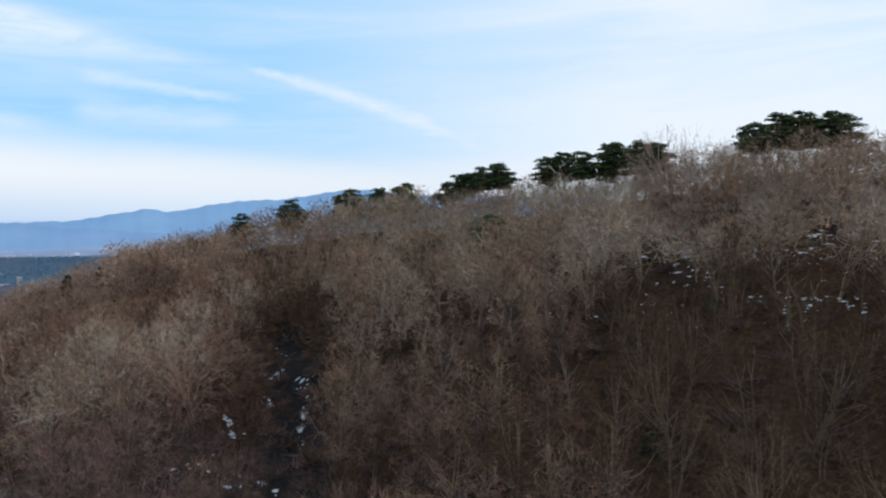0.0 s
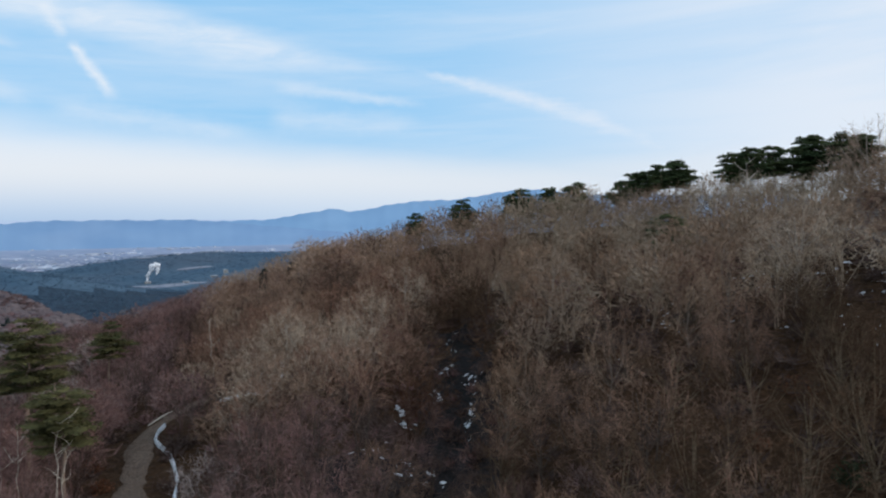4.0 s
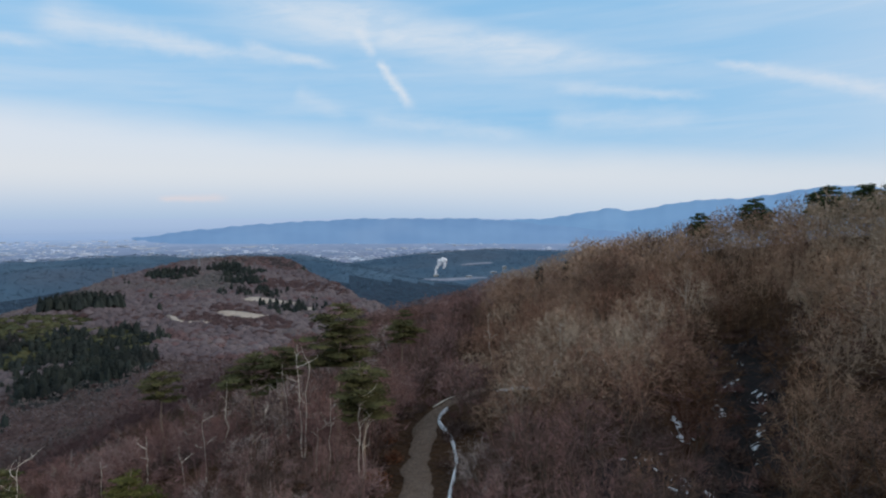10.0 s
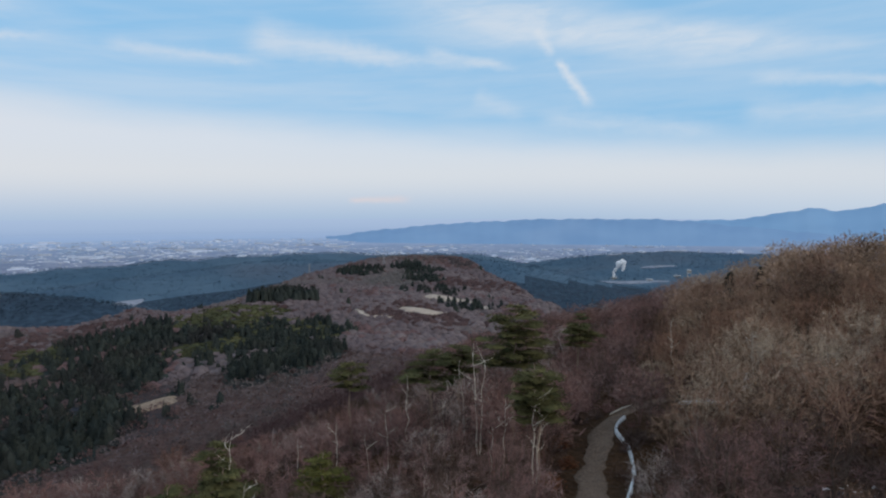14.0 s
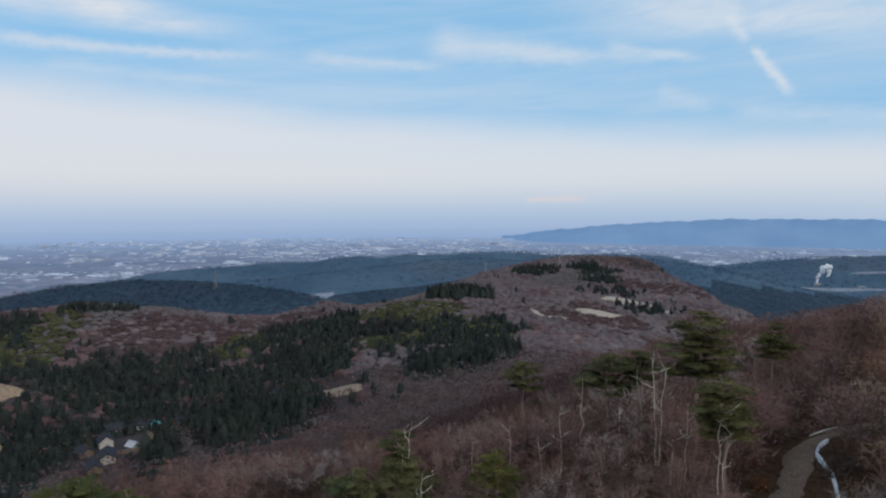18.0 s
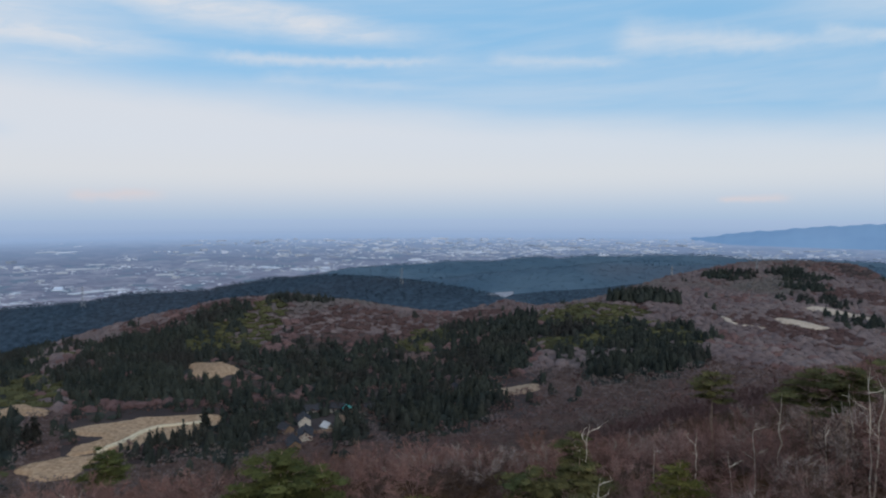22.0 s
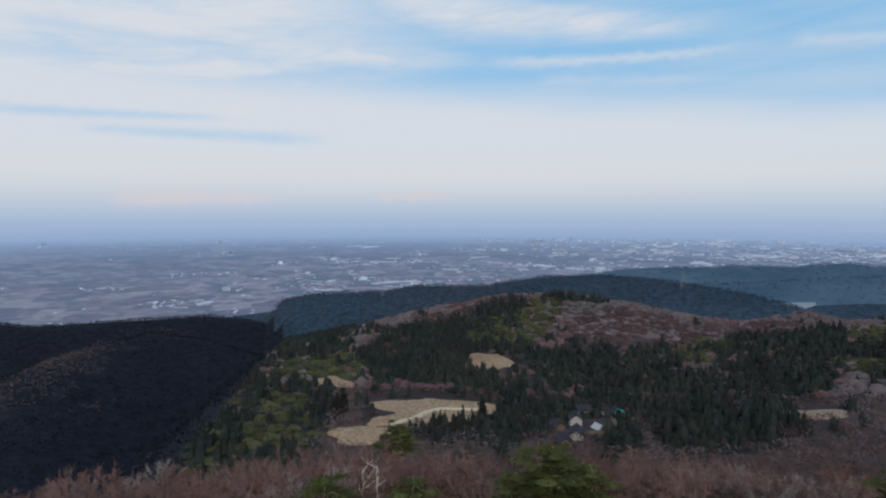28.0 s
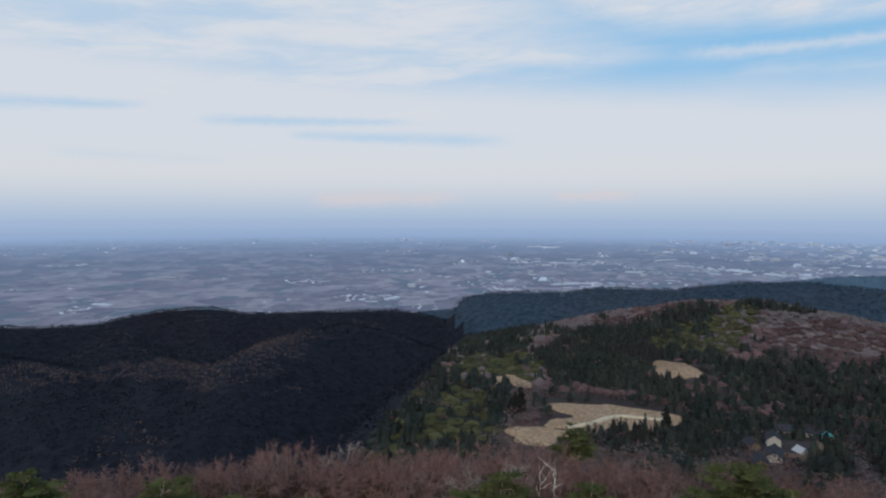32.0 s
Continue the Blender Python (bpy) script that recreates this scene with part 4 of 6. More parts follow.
def strip(line, half, n_, lift, edge=0.0, seed=0, rows=5, crown=0.0):
    """A ribbon laid on the land with ragged edges and some thickness."""
    r = np.random.default_rng(seed)
    q = along(line, n_)
    d = np.gradient(q, axis=0)
    d = d / np.linalg.norm(d, axis=1)[:, None]
    nrm = np.stack([-d[:, 1], d[:, 0]], 1)
    lw = half * np.abs(1 + edge * np.convolve(r.normal(0, 1, n_ + 4), np.ones(5) / 5, "valid"))
    rw = half * np.abs(1 + edge * np.convolve(r.normal(0, 1, n_ + 4), np.ones(5) / 5, "valid"))
    V = []
    for k in range(rows):
        f = k / (rows - 1)
        off = (-lw * (1 - f) + rw * f)[:, None]
        xy = q + nrm * off
        z = land(xy[:, 0], xy[:, 1]) + (lift + crown * (1 - (2 * f - 1) ** 2) if 0 < k < rows - 1 else -0.15)
        V.append(np.concatenate([xy, z[:, None]], 1))
    V = np.concatenate(V)
    F = [(k * n_ + i, (k + 1) * n_ + i, (k + 1) * n_ + i + 1, k * n_ + i + 1) for k in range(rows - 1) for i in range(n_ - 1)]
    return V, F


def near_line(x, y, line, w):
    q = along(line, 60)
    dd = np.full(x.shape, 1e9)
    for qx, qy in q:
        dd = np.minimum(dd, np.hypot(x - qx, y - qy))
    return dd < w


track = new("road", mesh_np("road", *strip(ROAD, 1.45, 70, 0.22, 0.35, 3, 7), M_GRAVEL, None, True))
tagged(track, "grey gravel forest track curving along the spur", "road", kind="structure")
SNOWLINE = [(36.9, 52.0), (36.6, 57.0), (36.1, 66.4), (36.4, 72.0), (37.0, 75.4), (37.7, 79.5), (37.6, 83.0), (37.0, 86.4)]
bank = new("snow_bank", mesh_np("snow_bank", *strip(SNOWLINE, 0.17, 90, 0.34, 0.55, 5, 5, 0.16), M_SNOW, None, True))
tagged(bank, "narrow bank of old white snow beside the gravel track", "snow bank")
bank2 = new("snow_bank", mesh_np("snow_bank", *strip([(32.8, 90.0), (30.8, 89.7), (29.5, 87.6), (28.6, 88.6), (27.7, 94.0), (27.9, 98.7), (28.9, 102.2)], 0.2, 50, 0.3, 1.6, 6, 5, 0.12), M_SNOW, None, True))
tagged(bank2, "thin broken line of snow on the upper slope", "snow bank")


def snow_bits(n_, seed, spots, level=False):
    """Small thawing patches of snow lying on the litter."""
    r = np.random.default_rng(seed)
    V, F = [], []
    for _ in range(n_):
        a, d, ga, gd, big = spots[r.integers(len(spots))]
        x, y, _z = P(a + r.normal(0, ga), d + r.normal(0, gd), 0)
        k = 7
        rad_ = big * 0.5 * r.uniform(0.2, 1.3) ** 2.4
        st = r.uniform(0.4, 1.0)
        tu = r.uniform(0, np.pi)
        if level:
            st, tu, rad_ = r.uniform(0.3, 0.6), radians(a) + r.normal(0, 0.25), rad_ * 0.75
        b = np.arange(k) * 2 * np.pi / k
        q = rad_ * r.uniform(0.45, 1.3, k)
        px, py = np.cos(b) * q, np.sin(b) * q * st
        ox, oy = x + px * math.cos(tu) - py * math.sin(tu), y + px * math.sin(tu) + py * math.cos(tu)
        i0 = len(V)
        V += list(np.stack([ox, oy, land(ox, oy) + 0.05], 1))
        V.append((x, y, float(land(x, y)) + 0.14))
        F += [(i0 + j, i0 + (j + 1) % k, i0 + k) for j in range(k)]
    return np.array(V), F


GULLY_SNOW = [(13.5, 98, 0.3, 2, 0.4), (14.0, 85, 0.4, 1.5, 0.5), (12.2, 78, 0.5, 1.2, 0.55), (14.9, 77.5, 0.3, 1.5, 0.4), (18.0, 72, 0.5, 1.4, 0.7), (17.7, 68.7, 0.4, 1.2, 0.6), (12.0, 66.6, 0.3, 2, 0.45), (17.1, 57.8, 0.9, 1.3, 0.6),
              (15.5, 58.2, 0.6, 1.2, 0.6), (20.3, 60.8, 0.8, 1.2, 0.4), (11.9, 72, 0.25, 3, 0.4)]
snow = new("snow", mesh_np("snow", *snow_bits(190, 11, GULLY_SNOW), M_SNOW, None, True))
tagged(snow, "patches of thawing snow in the dark gully", "snow", kind="stuff")
SLOPE_SNOW = [(-12.5, 74, 2.5, 2.5, 0.6), (-20, 72, 3, 2.5, 0.7), (-29, 75, 2.5, 3, 0.8), (-33, 77, 2, 3, 0.8), (-20, 63, 4, 3, 0.4), (-28.5, 62, 2, 2, 0.5), (-4, 70, 3, 4, 0.3)]
snow2 = new("snow", mesh_np("snow", *snow_bits(520, 12, SLOPE_SNOW, True), M_SNOW, None, True))
tagged(snow2, "scattered snow patches under the trees of the upper slope", "snow", kind="stuff")

# dry fields round the village, as bearing, distance, half length, half width, turn
FIELDS = [(106.0, 388, 36, 24, 6), (112.5, 340, 16, 12, 20), (101.4, 505, 16, 26, 15), (114.7, 436, 14, 10, 0), (109.2, 362, 17, 10, 10),
          (76.2, 384, 17, 9, 6), (81.2, 406, 4, 12, 0), (54.0, 612, 22, 11, 8), (51.8, 688, 30, 13, 0), (59.1, 578, 3, 16, 20), (57.3, 566, 10, 4, 0), (48.7, 656, 4, 6, 0),
          (78.2, 1420, 46, 40, 0), (36.7, 1840, 90, 16, 0), (37.7, 2280, 45, 22, 0), (34.6, 2040, 50, 14, 0)]


def field_mask(x, y, grow=1.0):
    m = np.zeros(np.shape(x), bool)
    for a, d, rx, ry, tu in FIELDS:
        cx, cy, _ = P(a, d, 0)
        t = radians(tu + a)
        u, v = (x - cx) * math.cos(t) + (y - cy) * math.sin(t), -(x - cx) * math.sin(t) + (y - cy) * math.cos(t)
        m |= (u / rx) ** 2 + (v / ry) ** 2 < grow
    return m


def field_mesh(a, d, rx, ry, tu, seed):
    cx, cy, _ = P(a, d, 0)
    t = radians(tu + a)
    r = np.random.default_rng(seed)
    n_, rings = 40, 7
    b = np.arange(n_) * 2 * np.pi / n_
    edge = 1 + 0.16 * np.sin(b * 3 + seed) + 0.1 * np.sin(b * 5 + 2 * seed) + r.normal(0, 0.03, n_)
    V = []
    for k in range(rings):
        f = (k + 0.02) / (rings - 1)
        u, v = np.cos(b) * rx * f * edge, np.sin(b) * ry * f * edge
        x, y = cx + u * math.cos(t) - v * math.sin(t), cy + u * math.sin(t) + v * math.cos(t)
        step = 0.5 * np.floor(v / 9.0)
        V.append(np.stack([x, y, land(x, y) + (1.3 + step * 0.4 if k < rings - 1 else -0.5)], 1))
    F = [(k * n_ + i, k * n_ + (i + 1) % n_, (k + 1) * n_ + (i + 1) % n_, (k + 1) * n_ + i) for k in range(rings - 1) for i in range(n_)]
    return np.concatenate(V), F


M_CUT = material("cleared_earth", (0.2, 0.145, 0.11), (0.29, 0.22, 0.165), 0.1, grain=8)
# far fields, greyed and blued by haze put into the colour
M_FARFIELD = material("hazed_far_fields", (0.2, 0.22, 0.27), (0.27, 0.29, 0.34), 0.03, grain=8)
M_PALECUT = material("bare_pale_earth", (0.32, 0.265, 0.215), (0.43, 0.36, 0.3), 0.1, grain=8)
for i, fd in enumerate(FIELDS):
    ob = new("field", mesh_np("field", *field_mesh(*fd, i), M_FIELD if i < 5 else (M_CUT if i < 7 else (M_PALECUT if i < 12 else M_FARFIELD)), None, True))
    tagged(ob, "dry tan grass field among the woods" if i < 5 else "cleared pale strip among the bare woods", "field", "fields", "structure")


# ---- pines ----
# bearing, distance, height, crown width, bare share of the stem, light, yellow or dark needles
PINES = [(46.4, 75, 17.0, 8.0, 0.57, 0), (44.1, 62, 12.0, 5.7, 0.56, 0), (53.2, 80, 11.7, 7.6, 0.66, 0), (51, 82, 12.4, 5.4, 0.68, 0),
         (60.2, 85, 12.0, 4.6, 0.7, 0), (40.9, 110, 13.0, 5.8, 0.62, 0), (62.6, 57, 7.5, 5.0, 0.25, 1), (71, 62, 8.8, 3.4, 0.55, 0), (70.8, 60, 6.9, 6.2, 0.3, 0),
         (74.8, 58, 7.0, 6.2, 0.3, 0), (96.2, 62, 8.3, 7.2, 0.25, 3), (92.8, 61, 7.2, 4.6, 0.25, 3), (99.4, 60, 6.6, 4.6, 0.25, 3), (109.5, 90, 10.0, 5.0, 0.5, 3), (115.8, 58, 8.4, 6.4, 0.25, 3), (119.0, 57, 7.4, 4.6, 0.25, 3),
         (108.4, 58, 7.6, 4.8, 0.25, 3), (143.7, 56, 13.4, 8.6, 0.4, 3), (139.0, 55, 11.6, 6.0, 0.4, 3), (132.6, 56, 9.4, 4.4, 0.4, 3), (153.2, 60, 15.0, 6, 0.5, 3), (147.5, 54, 12.4, 5, 0.4, 3), (84.5, 59, 4.8, 4.2, 0.3, 1),
         (-29.8, 106, 9.4, 6.6, 0.5, 2), (-28.0, 107, 9.7, 7.2, 0.5, 2), (-26.2, 106, 9.4, 7.0, 0.5, 2), (-24.6, 107, 8.9, 5.6, 0.52, 2), (-17.3, 111, 9.4, 5.2, 0.5, 2), (-15.9, 112, 10.1, 6.6, 0.5, 2),
         (-14.2, 114, 11.0, 5.8, 0.5, 2), (-13.6, 116, 11.0, 3.4, 0.4, 2), (-11.6, 116, 10.3, 5.2, 0.55, 2), (-9.8, 119, 11.1, 6.2, 0.55, 2), (-8.7, 119, 10.6, 5.2, 0.52, 2), (-4.6, 125, 11.2, 6.6, 0.55, 2),
         (-3.0, 128, 11.0, 6.2, 0.55, 2), (-1.5, 129, 10.3, 5.4, 0.5, 2), (-0.2, 129, 8.6, 4.6, 0.5, 2), (3.4, 136, 9.6, 6.6, 0.4, 2), (5.3, 138, 9.2, 6.0, 0.4, 2), (7.8, 141, 10.0, 8.0, 0.42, 2),
         (12.6, 149, 10.2, 6.2, 0.4, 2), (16.5, 153, 9.0, 4.6, 0.45, 2), (-4.1, 92, 7.0, 5.8, 0.3, 2)]
NEEDLES = [M_NEEDLE, material("yellow_green_needles", (0.066, 0.067, 0.021), (0.106, 0.1, 0.032), 0.35, island=0.4), M_NEEDLE_D, material("deep_green_needles", (0.05, 0.06, 0.024), (0.09, 0.095, 0.035), 0.35, island=0.4)]
PINE_WORDS = ["red pine with flat green needle pads on the spur", "low bushy yellow-green pine among bare shrubs", "dark green pine standing on the ridge skyline", "low spreading deep green pine at the edge of the spur"]
pine_xy = []
for i, (a, d, h, w, bare, tone) in enumerate(PINES):
    x, y, z = at(a, d, 0.2)
    pine_xy.append((x, y, w))
    wood, fol = pine_shapes(100 + i, h, w * (1.25 if tone == 2 else 1.28), bare, 0.2 if d < 95 else 0.26, 1.12 if tone == 2 else 1.0, 1.6 if tone == 2 else 1.0)
    tree = new("pine_tree")
    tree.matrix_world = pose(x, y, z, 0, 0, i * 77)
    part("trunk", mesh_np("trunk", *wood, M_REDBARK, None, True), tree)
    part("crown", mesh_np("crown", *fol, NEEDLES[tone]), tree)
    tagged(tree, PINE_WORDS[tone], "pine tree", "pines on the ridge" if tone == 2 else "pines on the spur")

# ---- dead, bleached trees ----
# bearing, distance, height, limbs, second stem
DEAD = [(49.3, 72, 12.6, 3, 1), (47.0, 66, 8.6, 4, 0), (44.7, 60, 9.4, 5, 0), (44.2, 60.5, 7.0, 4, 0), (54.0, 57, 4.6, 6, 0), (50.4, 78, 10.0, 2, 0), (55.4, 76, 9.0, 3, 0),
        (69.2, 57, 6.2, 6, 0), (70.4, 61, 9.6, 4, 0), (111.0, 60, 7.6, 5, 0), (112.6, 61, 6.8, 4, 0), (-9.8, 104, 9.5, 9, 0), (57.0, 70, 7.5, 3, 0), (48.2, 66, 5.6, 2, 0), (52.2, 72, 7.0, 1, 0), (53.4, 68, 5.2, 2, 0), (58.6, 68, 5.2, 1, 0), (61.4, 72, 5.6, 2, 0), (64.6, 70, 4.6, 1, 0), (33.2, 104, 9.0, 6, 0), (27.5, 90, 8.5, 6, 0)]
for i, (a, d, h, lm, fk) in enumerate(DEAD):
    stem, arms = snag(300 + i, h, lm, fk)
    tree = new("dead_tree")
    tree.matrix_world = pose(*at(a, d, 0.2), 0, 0, i * 50)
    part("trunk", mesh_np("trunk", *stem, M_PALEBARK, None, True), tree)
    part("branch_work", mesh_np("branch_work", *arms, M_PALEBARK), tree)
    tagged(tree, "dead double-stemmed tree with bleached pale trunks" if fk else "dead tree with bleached pale trunk and few crooked limbs", "dead tree", "dead trees")


# ---- small cedars on the hillside, shrubs, a log, a rock ----
for i, (a, d, h) in enumerate([(29.2, 150, 6.5), (27.0, 150, 6.0), (31.0, 158, 5.0), (113.9, 378, 13.0), (114.4, 372, 11.0), (102.0, 384, 12.0)]):
    x, y, z = at(a, d, 0.2)
    cv, cf = conifer(880 + i, 260, 0.22)
    tree = new("cedar_tree")
    tree.matrix_world = pose(x, y, z, 0, 0, i * 60)
    part("trunk", mesh_np("trunk", *tube([(0, 0, -0.3), (0, 0, h * 0.5), (0, 0, h * 0.95)], [0.16, 0.1, 0.03], 5), M_DARKBARK, None, True), tree)
    part("crown", mesh_np("crown", cv * h, cf, M_CEDAR), tree)
    tagged(tree, "small dark cedar standing among bare trees" if d < 200 else "lone dark cedar beside the dry field", "cedar tree")

M_RUST = material("rusty_leaves", (0.14, 0.06, 0.035), (0.2, 0.09, 0.05), 0.6, island=0.4)
M_OLIVE = material("dull_evergreen_leaves", (0.03, 0.042, 0.024), (0.055, 0.065, 0.035), 0.6, island=0.4)
# bearing, distance, radius, height, kind: fine twigs, rusty leaves, evergreen leaves
SHRUBS = [(32.0, 56, 2.4, 3.2, 0), (19.0, 60, 2.6, 3.4, 0), (25.5, 50, 2.2, 3.0, 0), (29.5, 74, 2.2, 3.0, 0), (-11.0, 46, 0.9, 1.2, 1), (-13.5, 52, 1.4, 1.6, 1), (-6.2, 66, 1.6, 2.4, 2), (-17.5, 43, 1.3, 1.8, 2),
          (42.2, 74, 1.4, 1.8, 1), (41.6, 68, 1.2, 1.5, 1), (43.0, 60, 1.5, 1.8, 1), (2.0, 44, 2.0, 2.6, 0), (7.5, 47, 2.2, 2.8, 0), (33.0, 66, 1.8, 2.5, 0), (-22, 60, 1.4, 2.0, 2), (60.0, 50, 1.5, 2.0, 1)]
for i, (a, d, w, h, kind) in enumerate(SHRUBS):
    r = np.random.default_rng(900 + i)
    ob = new("shrub")
    ob.matrix_world = pose(*at(a, d, 0.1), 0, 0, i * 41)
    stems = [tube([(0, 0, -0.2), (math.cos(k * 1.26) * w * 0.4, math.sin(k * 1.26) * w * 0.4, h * 0.6)], [0.06, 0.02], 4) for k in range(5)]
    part("stem", mesh_np("stem", *joined(stems), M_DARKBARK), ob)
    n_ = 900 if kind == 0 else 420
    dv = r.normal(size=(n_, 3))
    dv[:, 2] = np.abs(dv[:, 2])
    dv = dv / np.linalg.norm(dv, axis=1)[:, None]
    q = r.uniform(0.35, 0.95, n_)[:, None]
    c = dv * q * (w, w, h * 0.85) + (0, 0, h * 0.1)
    if kind == 0:
        shape = slivers(c, c + (dv + r.normal(0, 0.35, (n_, 3))) * 0.45, r.uniform(0.008, 0.02, n_))
    else:
        shape = flakes(c, r.uniform(0.08, 0.2, n_), r)
    part("crown", mesh_np("crown", *shape, (M_SPUR[0] if i % 2 else M_SPUR[1], M_RUST, M_OLIVE)[kind]), ob)
    tagged(ob, ("round leafless shrub with fine tan twigs on the slope", "low shrub with rusty brown leaves", "dark evergreen shrub under the bare trees")[kind], "shrub", "shrubs on the slopes")

lx0, ly0, lz0 = at(38.2, 88.5)
lx1, ly1, lz1 = at(36.4, 91.5)
log = new("fallen_log", mesh_np("fallen_log", *tube([(lx0, ly0, lz0 + 0.5), ((lx0 + lx1) / 2, (ly0 + ly1) / 2, (lz0 + lz1) / 2 + 0.6), (lx1, ly1, lz1 + 0.55)], [0.1, 0.12, 0.07], 7), M_PALEBARK, None, True))
tagged(log, "bleached fallen log lying across the end of the track", "log")


# ---- bare woods near by ----
def scatter(a0, a1, d0, d1, step, seed):
    """Jittered places in a sector of the plan."""
    r = np.random.default_rng(seed)
    n_ = int(2 * d1 / step) + 2
    gx, gy = np.meshgrid((np.arange(n_) - n_ / 2) * step, (np.arange(n_) - n_ / 2) * step)
    gx, gy = gx.ravel() + r.uniform(-0.48, 0.48, n_ * n_) * step, gy.ravel() + r.uniform(-0.48, 0.48, n_ * n_) * step
    a, d = polar(gx, gy)
    m = (a > a0) & (a < a1) & (d > d0) & (d < d1)
    return gx[m], gy[m], r


def gully(x, y, w):
    return near_line(x, y, [(13.4, 96), (12.6, 84), (12.4, 66), (13.0, 55)], w)


def clear(x, y):
    ok = ~near_line(x, y, ROAD, 3.4) & ~gully(x, y, 3.0)
    # the open sight line down to the track
    a, d = polar(x, y)
    ok &= ~((a > 35.2) & (a < 41.4) & (d < 79))
    for px, py, w in pine_xy:
        ok &= np.hypot(x - px, y - py) > 1.2
    return ok


KINDS = [("grey-brown", 0), ("reddish brown", 1), ("pale grey", 2), ("dark brown", 3)]
shapes = []
for k in range(12):
    tone = (0, 1, 0, 2, 1, 3, 0, 1, 3, 2, 0, 1)[k]
    wood, tw = bare_tree(500 + k, 7.2 + 0.2 * k, 3.2 + 0.15 * (k % 5), 340, 0.019, 1 + (k % 3 == 2) + (k % 4 == 3), 15)
    shapes.append((mesh_np("trunk", *wood, (M_BARK, M_DARKBARK, M_BARK, M_LIMB)[tone], None, True), mesh_np("crown", *joined([tw, shell(940 + k, 7.2 + 0.2 * k, 3.0 + 0.15 * (k % 5), 280, 0.02, 0.9)]), M_TWIG[tone]), tone))

spur_shapes = []
for wood_me, crown_me, tone in shapes:
    c2 = crown_me.copy()
    c2.materials[0] = M_SPUR[tone]
    w2 = wood_me.copy()
    w2.materials[0] = M_DARKBARK
    spur_shapes.append((w2, c2, tone))

pale_shapes = {}
for k in (3, 9):
    w3, c3 = shapes[k][0].copy(), shapes[k][1].copy()
    w3.materials[0], c3.materials[0] = M_PALETRUNK, M_HILL[2]
    pale_shapes[k] = (w3, c3)

# a line of the plan: trees nearer than this are things of their own
NEAR = 62.0
tx, ty, tr = scatter(-42, 158, 27, NEAR, 4.35, 21)
ok = clear(tx, ty)
tx, ty = tx[ok][:300], ty[ok][:300]
tz = land(tx, ty)
ta, td = polar(tx, ty)
for i in range(len(tx)):
    k = int(tr.integers(12))
    # Shade on the near lower slope is put in as darker trees by bearing.
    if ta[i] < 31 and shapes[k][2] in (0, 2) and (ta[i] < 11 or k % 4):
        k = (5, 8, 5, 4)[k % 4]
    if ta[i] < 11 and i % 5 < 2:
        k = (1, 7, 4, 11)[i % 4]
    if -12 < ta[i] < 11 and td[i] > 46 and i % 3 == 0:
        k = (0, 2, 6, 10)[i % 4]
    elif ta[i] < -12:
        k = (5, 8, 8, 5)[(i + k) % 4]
    low = 0.74 if ta[i] > 58 else (0.86 if ta[i] > 30 else 0.95)
    s = tr.uniform(0.72, 1.05) * low
    tree = new("bare_tree")
    kit = spur_shapes if ta[i] > 17 + 6 * math.sin(i * 1.7) else shapes
    part("trunk", kit[k][0], tree)
    part("crown", kit[k][1], tree)
    tree.matrix_world = pose(tx[i], ty[i], tz[i], tr.normal(0, 4), tr.normal(0, 4), tr.uniform(0, 360)) @ Matrix.Scale(s, 4)
    tagged(tree, f"leafless broadleaf tree with {KINDS[shapes[k][2]][0]} twigs on the slope", "bare tree", "bare trees on the slopes")


for i, (a, d, big) in enumerate([(26.9, 93, 1.25), (25.2, 84, 1.1), (20.8, 88, 1.35), (22.4, 76, 1.15), (28.8, 80, 1.0), (17.6, 101, 1.2), (-3.0, 72, 1.15), (-13.5, 66, 1.2), (5.2, 80, 1.15), (-20.0, 90, 1.2), (31.0, 70, 0.95), (-17.8, 103, 1.25)]):
    k = (3, 9)[i % 2]
    tree = new("bare_tree")
    part("trunk", pale_shapes[k][0], tree)
    part("crown", pale_shapes[k][1], tree)
    tree.matrix_world = pose(*at(a, d, 0.2), 0, 0, i * 67) @ Matrix.Scale(big, 4)
    tagged(tree, "tall pale grey leafless tree standing out of the woods", "bare tree", "bare trees on the slopes")


def wood_stuff(name, label, x, y, r, bases, tone_pick, lo, hi, mats, sink=0.1):
    """Woods past counting, one object for each tone."""
    z = land(x, y) - sink
    tone = tone_pick(x, y, r)
    for t in range(len(mats)):
        m = tone == t
        if not m.any():
            continue
        n_ = int(m.sum())
        ca, cd = polar(x[m], y[m])
        V, F = stamp(bases, np.stack([x, y, z], 1)[m], r.uniform(lo, hi, n_) * np.where((ca < -11) & (cd > 84), 0.95, np.where((ca > 2) & (ca < 26) & (cd > 118), 1.25, 1.0)), r.uniform(0, 6.28, n_), r.integers(0, len(bases), n_), r.uniform(0.8, 1.1, n_))
        tagged(new(name, mesh_np(name, V, F, mats[t])), label, "woods", kind="stuff")


